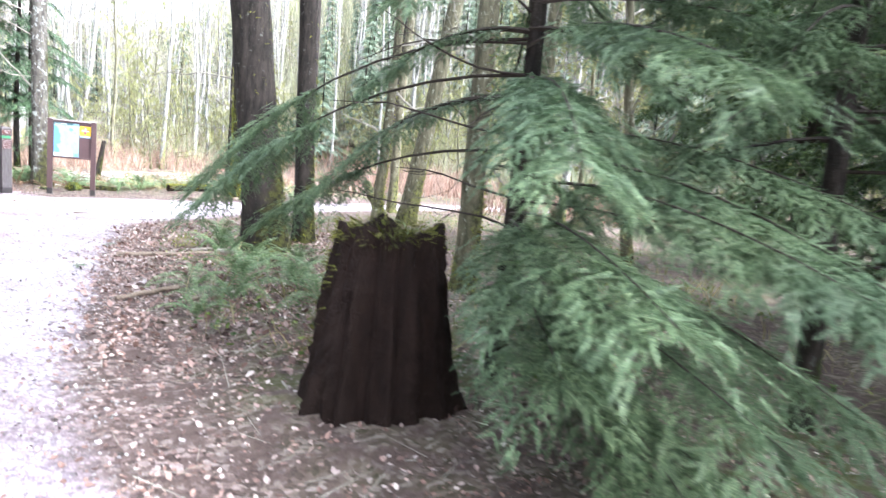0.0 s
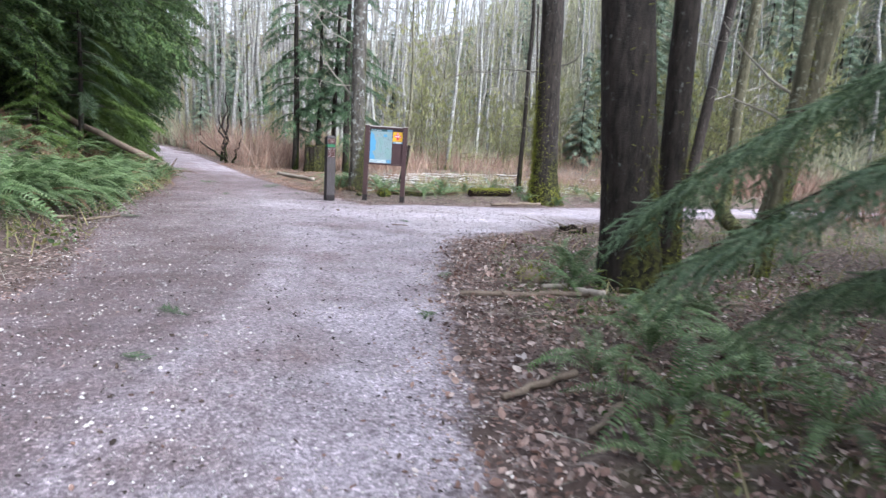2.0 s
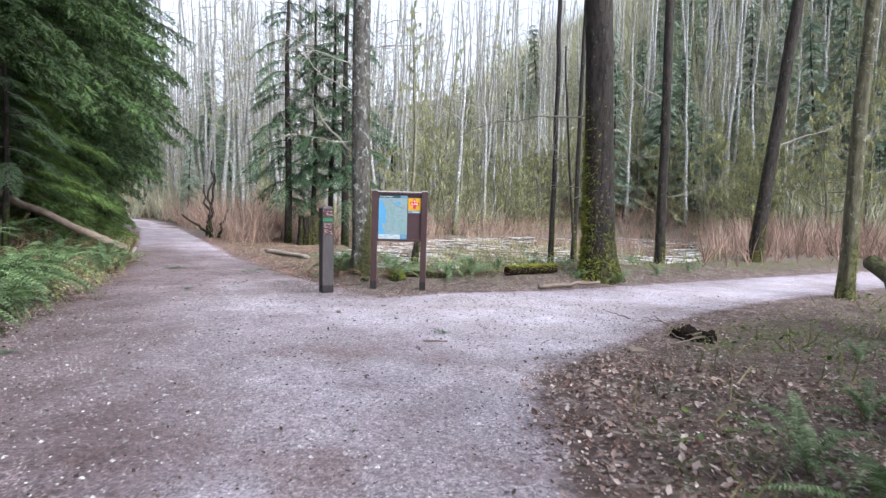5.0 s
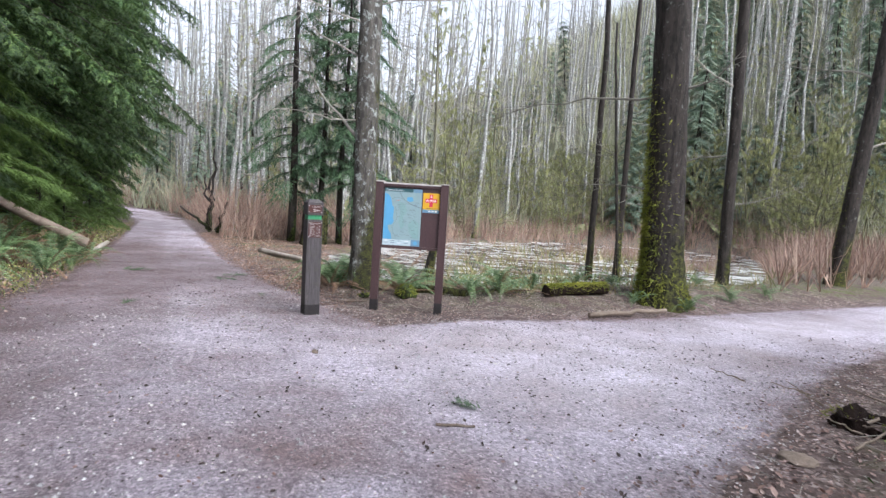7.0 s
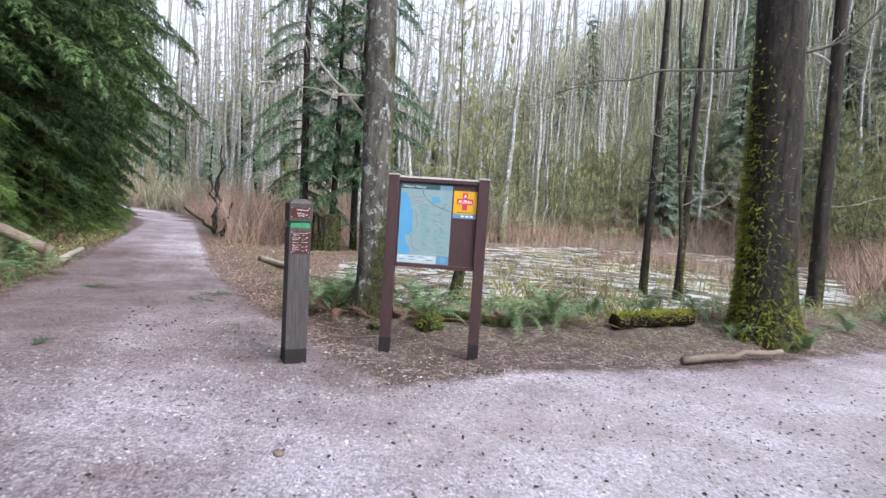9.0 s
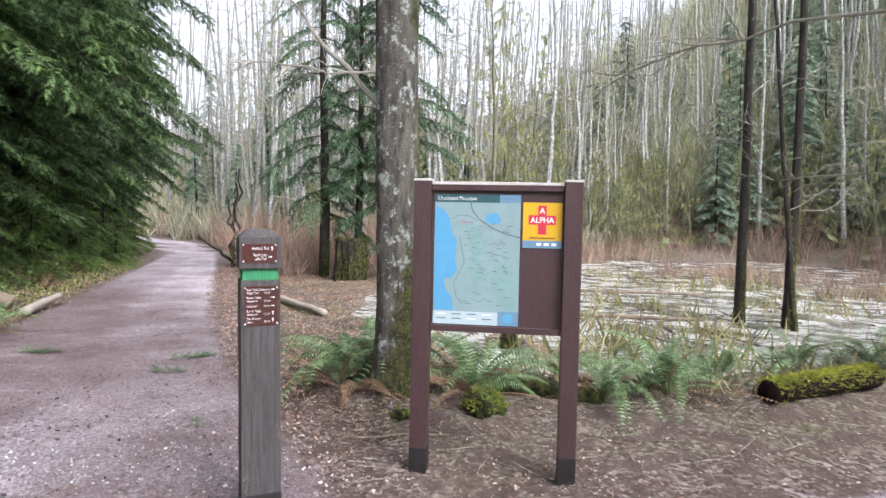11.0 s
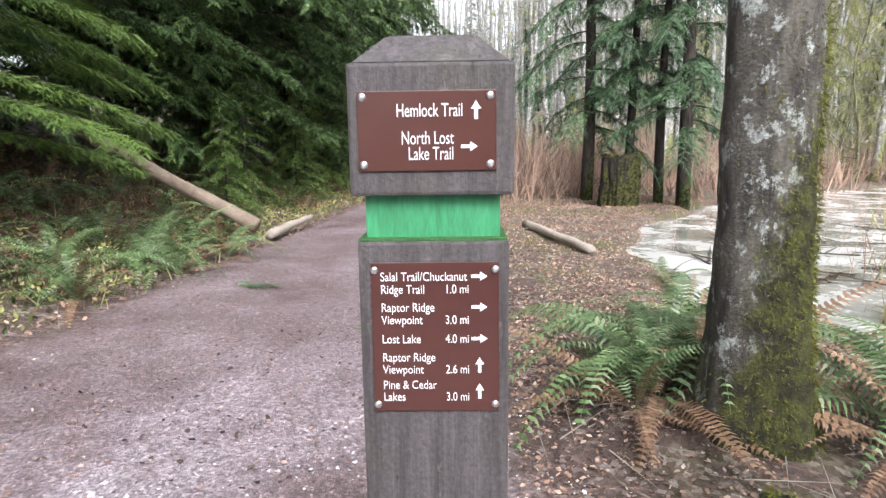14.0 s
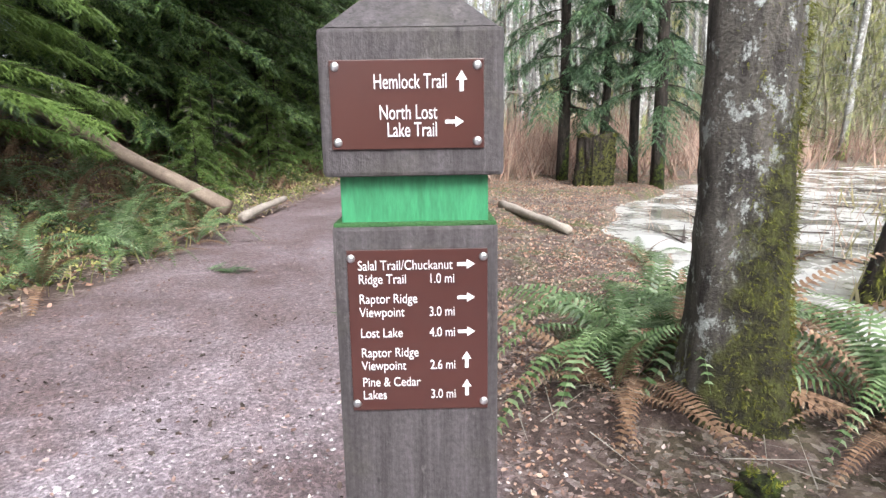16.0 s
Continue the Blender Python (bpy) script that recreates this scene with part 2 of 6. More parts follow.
M_GROUND, M_WATER = ground_material(), water_material()
M_BARK_A = bark("mossy_maple_bark", (0.012, 0.0095, 0.008), (0.046, 0.037, 0.031), (0.13, 0.135, 0.12), (0.060, 0.062, 0.014), 0.36, 0.12, (0.9, 0.3, 0.1))
M_BARK_K = bark("alder_bark_lichen", (0.034, 0.030, 0.027), (0.115, 0.105, 0.09), (0.30, 0.32, 0.30), (0.052, 0.055, 0.016), 0.46, 0.50, (0.8, 0.55, 0.1))
M_BARK_ALDER = bark("pale_alder_bark", (0.13, 0.125, 0.115), (0.30, 0.295, 0.275), (0.54, 0.555, 0.52), (0.24, 0.27, 0.09), 0.5, 0.6, (0.7, 0.5, 0.1))
M_BARK_MOSS = bark("moss_covered_bark", (0.06, 0.058, 0.035), (0.17, 0.155, 0.10), (0.35, 0.36, 0.28), (0.125, 0.13, 0.048), 0.6, 0.3, (0.5, 0.5, 0.3))
M_BARK_DARK = bark("dark_conifer_bark", (0.012, 0.010, 0.009), (0.05, 0.04, 0.033), (0.10, 0.10, 0.09), (0.05, 0.07, 0.012), 0.3, 0.1, (0.5, 0.5, 0.1))
M_TWIG = plain("grey_twig_bark", (0.16, 0.145, 0.12), (0.36, 0.34, 0.29), 3, vary=0.2)
M_TWIG_DARK = plain("dark_twig_bark", (0.022, 0.017, 0.014), (0.07, 0.055, 0.045), 3)
M_BRUSH = foliage("red_brown_brush_stems", [(0.18, 0.105, 0.088), (0.29, 0.185, 0.155), (0.40, 0.285, 0.235), (0.30, 0.23, 0.195)], 0.8, 0.1)
M_MOSS = foliage("bright_moss", [(0.08, 0.09, 0.012), (0.18, 0.195, 0.028), (0.30, 0.31, 0.055)], 0.9, 0.25)
M_MOSS_BRIGHT = foliage("cushion_moss", [(0.15, 0.17, 0.02), (0.28, 0.30, 0.04), (0.42, 0.43, 0.08)], 0.9, 0.25)
M_MOSS_DARK = foliage("dark_olive_moss", [(0.05, 0.055, 0.010), (0.11, 0.115, 0.022), (0.20, 0.20, 0.04)], 0.9, 0.2)
M_MOSS_DRAPE = foliage("hanging_moss", [(0.16, 0.17, 0.08), (0.25, 0.26, 0.125), (0.34, 0.34, 0.18)], 0.9, 0.35)
M_HEMLOCK = foliage("hemlock_needles", [(0.052, 0.084, 0.048), (0.105, 0.165, 0.092), (0.21, 0.285, 0.17)], 0.5, 0.4, 0.1)
M_CEDAR = foliage("cedar_sprays", [(0.010, 0.025, 0.009), (0.031, 0.066, 0.019), (0.056, 0.102, 0.030), (0.13, 0.185, 0.058)], 0.55, 0.2, 0.18)
M_SPRUCE = foliage("blue_green_needles", [(0.024, 0.052, 0.030), (0.052, 0.10, 0.052), (0.11, 0.175, 0.085)], 0.55, 0.2, 0.2)
# far conifer needles: distance haze is put into these pale, greyed greens
M_HAZED_NEEDLE = foliage("grey_green_needles", [(0.090, 0.128, 0.098), (0.16, 0.215, 0.165), (0.24, 0.30, 0.23)], 0.7, 0.25, 0.3)
# hill stems and slope leaves: olive tones, lightened to carry the haze
M_SAPLING = foliage("olive_grey_stems", [(0.21, 0.21, 0.155), (0.34, 0.34, 0.245), (0.46, 0.45, 0.36), (0.31, 0.33, 0.18)], 0.8, 0.1)
M_SLOPE = foliage("slope_undergrowth_leaves", [(0.11, 0.14, 0.07), (0.20, 0.23, 0.12), (0.30, 0.30, 0.19), (0.34, 0.30, 0.23)], 0.8, 0.3, 0.0)
M_FERN = foliage("sword_fern_green", [(0.050, 0.092, 0.034), (0.115, 0.18, 0.074), (0.25, 0.325, 0.19)], 0.4, 0.3, 0.25)
M_FERN_DEAD = foliage("rusty_dead_fern", [(0.12, 0.07, 0.046), (0.20, 0.122, 0.08), (0.30, 0.21, 0.15)], 0.8, 0.2, 0.2)
M_SHRUB = foliage("evergreen_shrub_leaves", [(0.03, 0.065, 0.014), (0.07, 0.12, 0.03), (0.15, 0.20, 0.05), (0.22, 0.24, 0.08)], 0.35, 0.25)
M_LITTER = foliage("dead_leaves", [(0.07, 0.041, 0.035), (0.125, 0.074, 0.063), (0.18, 0.11, 0.096), (0.23, 0.147, 0.132), (0.27, 0.185, 0.17), (0.31, 0.225, 0.213), (0.38, 0.295, 0.285), (0.54, 0.47, 0.465)], 0.6, 0.1, 0.0)
M_HERB = foliage("bank_weed_leaves", [(0.022, 0.042, 0.010), (0.05, 0.082, 0.02), (0.12, 0.145, 0.04), (0.17, 0.125, 0.07)], 0.5, 0.25)
M_RUST = foliage("rust_brown_leaves", [(0.15, 0.08, 0.06), (0.26, 0.148, 0.112), (0.33, 0.222, 0.178), (0.43, 0.335, 0.285)], 0.8, 0.1, 0.0)
M_CREEPER = foliage("creeping_leaves", [(0.13, 0.15, 0.045), (0.25, 0.27, 0.09), (0.36, 0.36, 0.15), (0.36, 0.26, 0.17)], 0.45, 0.3)
M_GRASS = foliage("dry_grass", [(0.11, 0.13, 0.04), (0.22, 0.20, 0.09), (0.34, 0.29, 0.18), (0.16, 0.17, 0.06)], 0.7, 0.25)
M_PEBBLE = foliage("gravel_stones", [(0.12, 0.11, 0.117), (0.24, 0.222, 0.235), (0.38, 0.36, 0.38), (0.62, 0.60, 0.62)], 0.6, 0.0, 0.0)
M_CHIP = foliage("dark_bark_chips", [(0.022, 0.016, 0.014), (0.045, 0.033, 0.029), (0.085, 0.062, 0.055)], 0.8, 0.0, 0.0)
M_ROT = plain("rotten_stump_wood", (0.005, 0.0035, 0.003), (0.034, 0.020, 0.015), 12, 0.9, 0.9, 0.15, (1, 1, 0.4))
M_LOG = plain("weathered_log_bark", (0.10, 0.075, 0.055), (0.30, 0.24, 0.19), 5, 0.85, 0.5, 0.2, (1, 1, 1))
M_PALE = plain("pale_broken_wood", (0.20, 0.17, 0.14), (0.42, 0.375, 0.32), 6, 0.8, 0.4)
M_POST = timber_material()
M_POST_WET = plain("wet_dark_timber", (0.016, 0.014, 0.014), (0.032, 0.028, 0.028), 5, 0.6, 0.5, 0.3, (5, 5, 0.6))
M_GREEN = plain("worn_green_paint", (0.026, 0.17, 0.07), (0.047, 0.25, 0.112), 5, 0.55, 0.25, 0.4, (4, 4, 0.8), fine=6.0)
M_ALGAE = plain("wet_green_algae", (0.02, 0.075, 0.02), (0.06, 0.16, 0.05), 30, 0.7, 0.5)
M_PLATE = plain("brown_sign_plate", (0.040, 0.015, 0.0135), (0.072, 0.024, 0.017), 5, 0.32, 0.0, 0.5, (1, 1, 0.6), fine=3.0)
M_WHITE = plain("white_lettering", (0.68, 0.66, 0.66), (0.74, 0.72, 0.72), 5, 0.5, 0.0)
M_STEEL = plain("steel_screw", (0.5, 0.5, 0.5), (0.62, 0.62, 0.62), 20, 0.35, 0.05, 0.5, metal=0.9)
M_BROWN = plain("brown_painted_timber", (0.042, 0.022, 0.023), (0.068, 0.037, 0.037), 4, 0.5, 0.25, 0.4, (4, 4, 0.6))
M_TOPCAP = plain("pale_worn_wood_top", (0.42, 0.38, 0.36), (0.62, 0.58, 0.56), 5, 0.6, 0.2)
M_SEA = plain("map_blue", (0.08, 0.27, 0.46), (0.105, 0.32, 0.51), 2, 0.35, 0.0, 0.5)
M_LAND = plain("map_pale_green", (0.195, 0.285, 0.295), (0.24, 0.33, 0.335), 3, 0.35, 0.0, 0.5, fine=5.0)
M_HILLS = plain("map_green_shade", (0.17, 0.285, 0.275), (0.215, 0.33, 0.315), 6, 0.35, 0.0, 0.5, fine=4.0)
M_ROADLINE = plain("map_dark_lines", (0.10, 0.13, 0.16), (0.14, 0.17, 0.2), 5, 0.4, 0.0)
M_TEAL = plain("map_header_teal", (0.02, 0.075, 0.085), (0.03, 0.09, 0.10), 5, 0.35, 0.0, 0.5)
M_LEGEND = plain("map_legend_pale", (0.38, 0.47, 0.50), (0.43, 0.51, 0.54), 5, 0.35, 0.0)
M_YELLOW = plain("yellow_sign", (0.56, 0.32, 0.015), (0.62, 0.37, 0.02), 4, 0.4, 0.0)
M_RED = plain("red_cross", (0.48, 0.03, 0.06), (0.54, 0.04, 0.075), 4, 0.4, 0.0)
M_BLUEBAR = plain("blue_sign_strip", (0.12, 0.22, 0.32), (0.15, 0.26, 0.36), 4, 0.4, 0.0)

# ---- building helpers ----
class Geo:
    """Triangles gathered in numpy, then made into one mesh."""

    def __init__(self):
        self.v, self.f, self.n = [], [], 0

    def add(self, v, f):
        v, f = np.asarray(v, float).reshape(-1, 3), np.asarray(f, int).reshape(-1, 3)
        self.v.append(v)
        self.f.append(f + self.n)
        self.n += len(v)
        return self

    def tube(self, pts, radii, sides=6, cap=True):
        pts, radii = np.asarray(pts, float), np.asarray(radii, float)
        k = len(pts)
        tan = np.gradient(pts, axis=0)
        tan /= np.linalg.norm(tan, axis=1)[:, None] + 1e-9
        ref = np.array([1.0, 0, 0]) if abs(tan[0][0]) < 0.8 else np.array([0, 1.0, 0])
        u = np.cross(tan, ref)
        u /= np.linalg.norm(u, axis=1)[:, None] + 1e-9
        w = np.cross(tan, u)
        a = np.arange(sides) * 2 * np.pi / sides
        if radii.ndim == 1:
            radii = np.repeat(radii[:, None], sides, 1)
        ring = pts[:, None, :] + radii[:, :, None] * (np.cos(a)[None, :, None] * u[:, None, :] + np.sin(a)[None, :, None] * w[:, None, :])
        v = ring.reshape(-1, 3)
        i = np.arange(k - 1)[:, None] * sides
        j = np.arange(sides)[None, :]
        j2 = (j + 1) % sides
        p, q, r, s = (i + j).ravel(), (i + j2).ravel(), (i + sides + j2).ravel(), (i + sides + j).ravel()
        f = np.concatenate([np.c_[p, r, q], np.c_[p, s, r]])
        if cap:
            v = np.vstack([v, pts[0], pts[-1]])
            c0, c1 = len(v) - 2, len(v) - 1
            jj = np.arange(sides)
            e = (k - 1) * sides
            f = np.concatenate([f, np.c_[np.full(sides, c0), jj, (jj + 1) % sides], np.c_[np.full(sides, c1), e + (jj + 1) % sides, e + jj]])
        return self.add(v, f)

    def stamp(self, tv, tf, o, x, z, size):
        """Copies of a template (its length along x, flat in xy) at origins o, along x, with normals z."""
        o, x, z, size = (np.asarray(q, float) for q in (o, x, z, size))
        x = x / (np.linalg.norm(x, axis=1)[:, None] + 1e-9)
        y = np.cross(z, x)
        y /= np.linalg.norm(y, axis=1)[:, None] + 1e-9
        z = np.cross(x, y)
        m = len(o)
        v = o[:, None, :] + size[:, None, None] * (tv[None, :, 0:1] * x[:, None, :] + tv[None, :, 1:2] * y[:, None, :] + tv[None, :, 2:3] * z[:, None, :])
        f = tf[None, :, :] + (np.arange(m) * len(tv))[:, None, None]
        return self.add(v, f)

    def mesh(self, name, material, smooth=False):
        v, f = np.concatenate(self.v), np.concatenate(self.f)
        me = bpy.data.meshes.new(name)
        me.vertices.add(len(v))
        me.vertices.foreach_set("co", v.astype(np.float32).ravel())
        me.loops.add(len(f) * 3)
        me.loops.foreach_set("vertex_index", f.astype(np.int32).ravel())
        me.polygons.add(len(f))
        me.polygons.foreach_set("loop_start", np.arange(0, len(f) * 3, 3, dtype=np.int32))
        me.polygons.foreach_set("use_smooth", np.full(len(f), smooth))
        me.update(calc_edges=True)
        me.materials.append(material)
        return me


def part(name, shape, material, parent=None, label="", smooth=False, at=None):
    """Links a bmesh, a Geo or a mesh as one object under a thing or a part."""
    if isinstance(shape, Geo):
        me = shape.mesh(name, material, smooth)
    elif isinstance(shape, bpy.types.Mesh):
        me = shape
    else:
        me = bpy.data.meshes.new(name)
        shape.to_mesh(me)
        shape.free()
        me.materials.append(material)
        for p in me.polygons:
            p.use_smooth = smooth
    ob = new(name, me)
    if parent is not None:
        ob.parent = parent
    if at is not None:
        ob.matrix_basis = at
    if label:
        tagged(ob, label)
    return ob


def thing(name, label, category, m=None, group="", kind=""):
    ob = new(name)
    ob.empty_display_size = 0.1
    if m is not None:
        ob.matrix_basis = m
    return tagged(ob, label, category, group, kind)


def box(w, d, h, bevel=0.004, at=(0, 0, 0)):
    bm = bmesh.new()
    bmesh.ops.create_cube(bm, size=1, matrix=Matrix.Translation(at) @ Matrix.Diagonal((w, d, h, 1)))
    if bevel:
        bmesh.ops.bevel(bm, geom=list(bm.edges), offset=bevel, segments=2, affect="EDGES", profile=0.6)
    return bm


def sheet(points, z=0.0, thick=0.0012):
    """A thin flat plate of a given outline in xz, facing -y, its face at y = z."""
    bm = bmesh.new()
    vs = [bm.verts.new((x, z, y)) for x, y in points]
    f = bm.faces.new(vs)
    r = bmesh.ops.extrude_face_region(bm, geom=[f])
    for v in r["geom"]:
        if isinstance(v, bmesh.types.BMVert):
            v.co.y += thick
    bmesh.ops.recalc_face_normals(bm, faces=bm.faces)
    return bm


def rect(x0, z0, x1, z1):
    return [(x0, z0), (x1, z0), (x1, z1), (x0, z1)]


def lettering(text, size, x, z, y, material, parent, align="LEFT", squeeze=0.82, bold=0.0):
    cu = bpy.data.curves.new("text", "FONT")
    cu.body, cu.size, cu.align_x, cu.extrude, cu.offset = text, size, align, 0.0004, bold
    tmp = bpy.data.objects.new("text", cu)
    scene.collection.objects.link(tmp)
    me = bpy.data.meshes.new_from_object(tmp.evaluated_get(bpy.context.evaluated_depsgraph_get()))
    bpy.data.objects.remove(tmp)
    me.transform(Matrix.Translation((x, y, z)) @ Matrix.Rotation(radians(90), 4, "X") @ Matrix.Diagonal((squeeze, 1, 1, 1)))
    me.materials.clear()
    me.materials.append(material)
    return part("lettering", me, material, parent)


def smooth(a, b, x):
    t = np.clip((x - a) / (b - a), 0, 1)
    return t * t * (3 - 2 * t)


rng = np.random.default_rng(7)

# ---- the lie of the land ----
MAIN = [(4.5, -9.0, 2.3), (0.6, -2.6, 2.3), (-1.5, 0.2, 2.3), (-3.5, 3.1, 2.1), (-6.1, 7.9, 2.1), (-8.5, 11.2, 3.0), (-11.4, 14.0, 2.9), (-15.8, 17.5, 1.9), (-20.4, 20.9, 1.6), (-31.5, 29.6, 1.5), (-43.0, 38.4, 1.4), (-52.0, 43.0, 1.4), (-66.0, 44.0, 1.4), (-90.0, 40.0, 1.4)]
SIDE = [(-8.4, 14.2, 2.9), (-7.4, 16.8, 2.5), (-6.0, 19.3, 1.8), (-4.4, 22.2, 1.6), (-2.0, 26.0, 1.5), (1.2, 31.0, 1.5), (10.0, 40.0, 1.5), (30.0, 60.0, 1.5)]


def along(path, x, y):
    """Signed distance from the border of a trail (negative on it) and the side of its line (positive: left)."""
    best, side = np.full(np.shape(x), 1e9), np.zeros(np.shape(x))
    for (ax, ay, ah), (bx, by, bh) in zip(path, path[1:]):
        dx, dy = bx - ax, by - ay
        t = np.clip(((x - ax) * dx + (y - ay) * dy) / (dx * dx + dy * dy), 0, 1)
        d = np.hypot(x - ax - t * dx, y - ay - t * dy) - (ah + t * (bh - ah))
        s = np.sign(dx * (y - ay) - dy * (x - ax))
        side = np.where(d < best, s, side)
        best = np.minimum(best, d)
    return best, side


def wave(x, y, k):
    return np.sin(x * k + 1.3) * np.cos(y * k * 1.17 + 0.4) + 0.5 * np.sin(x * k * 2.3 - y * k * 1.9 + 2.1)


def pond_depth(x, y):
    """Below 1 inside the pond."""
    u = (x + 12.5) / np.where(x < -12.5, 9.6, 8.6)
    v = (y - 42.0) / 20.0
    return np.hypot(u, v) + 0.025 * wave(x, y, 0.55)


def land(x, y):
    x, y = np.asarray(x, float), np.asarray(y, float)
    dm, sm = along(MAIN, x, y)
    ds, ss = along(SIDE, x, y)
    d = np.minimum(dm, ds)
    z = 0.035 * wave(x, y, 0.9) * smooth(0.0, 1.2, d) + 0.012 * wave(x, y, 2.3) * (1 - smooth(14, 22, y))
    left = (sm > 0) & (dm < ds + 0.5)
    z = z + np.where(left, 0.10 * smooth(0.3, 1.5, dm) + 0.27 * np.clip(dm - 1.3, 0, 9) * smooth(3, 12, y), 0)
    z = z + np.where(left, 0.34 * np.clip(dm - 0.7, 0, 2.6) * smooth(3, 7, y) * (1 - smooth(11.5, 14.5, y)), 0)
    bank = smooth(0.1, 2.2, ds) * smooth(19.0, 21.0, y) * smooth(-11.0, -8.5, x) * np.where(ss > 0, 1, 0.4)
    z = z + 0.28 * bank
    r = np.hypot(x + 10, y - 20)
    az = np.degrees(np.arctan2(x + 10, y - 20))
    amp = 0.05 + 0.13 * smooth(-60, -40, az) * (1 - smooth(70, 120, az)) + 0.34 * smooth(-34, 2, az) * (1 - smooth(70, 120, az))
    z = z + amp * np.clip(r - 41, 0, 54) + 1.5 * smooth(60, 90, r) * wave(x, y, 0.05)
    z = z + 0.24 * smooth(-95, -66, az) * (1 - smooth(70, 120, az)) * np.clip(r - 58, 0, 60)
    z = z + 0.17 * np.exp(-((x + 12.65) ** 2 + (y - 19.2) ** 2) / 0.32)
    p = pond_depth(x, y)
    low = 1 - smooth(0.97, 1.06, p)
    return z * (1 - low) - 0.45 * low


def ground_z(x, y):
    return float(land(x, y))


def steps(lo, a, b, hi, fine, grow=1.22):
    mid = list(np.arange(a, b + fine / 2, fine))
    s, p = fine, mid[-1]
    while p < hi:
        s *= grow
        p += s
        mid.append(p)
    s, p = fine, mid[0]
    while p > lo:
        s *= grow
        p -= s
        mid.insert(0, p)
    return np.array(mid)


def build_ground():
    xs, ys = steps(-600, -34, 4, 600, 0.15), steps(-600, -2, 33, 600, 0.15)
    X, Y = np.meshgrid(xs, ys)
    Z = land(X, Y)
    near = (np.abs(X + 8) < 16) & (Y > -4) & (Y < 28)
    dm, ds = along(MAIN, X, Y)[0], along(SIDE, X, Y)[0]
    d = np.minimum(dm, ds)
    Z = Z + np.where(near, rng.normal(0, 1, X.shape) * (0.003 + 0.012 * smooth(0, 0.8, d)), 0)
    nx, ny = len(xs), len(ys)
    i = (np.arange(ny - 1)[:, None] * nx + np.arange(nx - 1)[None, :]).ravel()
    g = Geo().add(np.c_[X.ravel(), Y.ravel(), Z.ravel()], np.concatenate([np.c_[i, i + 1, i + nx + 1], np.c_[i, i + nx + 1, i + nx]]))
    ob = part("ground", g, M_GROUND, smooth=True)
    a = ob.data.attributes.new("trail", "FLOAT", "POINT")
    a.data.foreach_set("value", (1 - smooth(-0.75, 0.55, d)).ravel().astype(np.float32))
    a = ob.data.attributes.new("green", "FLOAT", "POINT")
    sm = along(MAIN, X, Y)[1]
    soil = np.where(sm > 0, smooth(-4.2, -0.9, dm), 0) * (ds > -0.3) * (1 - 0.7 * smooth(18, 26, Y)) + 0.85 * smooth(14.5, 17.5, Y) * smooth(-0.3, 1.0, ds) * (1 - smooth(19, 27, Y))
    a = ob.data.attributes.new("soil", "FLOAT", "POINT")
    a.data.foreach_set("value", np.clip(soil, 0, 1).ravel().astype(np.float32))
    # where the side trail's fines are painted brighter for sheen
    a = ob.data.attributes.new("fines", "FLOAT", "POINT")
    a.data.foreach_set("value", (smooth(0.0, 1.6, -ds) * smooth(13.0, 16.0, Y + 0.35 * (X + 8))).ravel().astype(np.float32))
    a = ob.data.attributes["green"]
    gr = smooth(0.3, 1.2, d) * (0.35 + 0.65 * smooth(-0.6, 0.8, wave(X, Y, 0.8)))
    a.data.foreach_set("value", gr.ravel().astype(np.float32))
    tagged(ob, "gravel trail fork through leaf litter and damp forest floor", "ground", kind="structure")


build_ground()
g = Geo()
a = np.linspace(0, 2 * np.pi, 60, endpoint=False)
pts = np.c_[-12.5 + 11.5 * np.cos(a), 42 + 22.5 * np.sin(a), np.full(60, -0.13)]
g.add(np.vstack([pts, [[-12.5, 42, -0.13]]]), [(60, i, (i + 1) % 60) for i in range(60)])
tagged(part("pond_water", g, M_WATER), "still shallow pond with pale mottling, half choked with sticks", "water", kind="structure")

# ---- plants: shared shapes ----
def feather(n, width=0.16, taper=0.75, sweep=0.10):
    """A flat needle spray, one long: n teeth on each side of a thin spine, narrowing to the tip."""
    v, f = [], []
    for i in range(n):
        s = (i + 0.3) / n
        w = width * (1 - s) ** taper * (0.6 + 0.4 * min(1, s * 5))
        for side in (-1, 1):
            b = len(v)
            h = 0.42 / n
            v += [(s - h, 0, 0), (s + h, 0, 0), (s + sweep + 0.02 * side, side * (w + 0.03), -0.25 * w)]
            f.append((b, b + 1, b + 2) if side > 0 else (b, b + 2, b + 1))
    b = len(v)
    v += [(0, -0.012, 0), (0, 0.012, 0), (1.06, 0, -0.02)]
    f.append((b, b + 1, b + 2))
    return np.array(v), np.array(f)


FEATHER_FINE, FEATHER_MID, FEATHER_BIG = feather(11, 0.17), feather(7, 0.22), feather(5, 0.30)


def unit(a):
    return a / (np.linalg.norm(a, axis=-1, keepdims=True) + 1e-9)


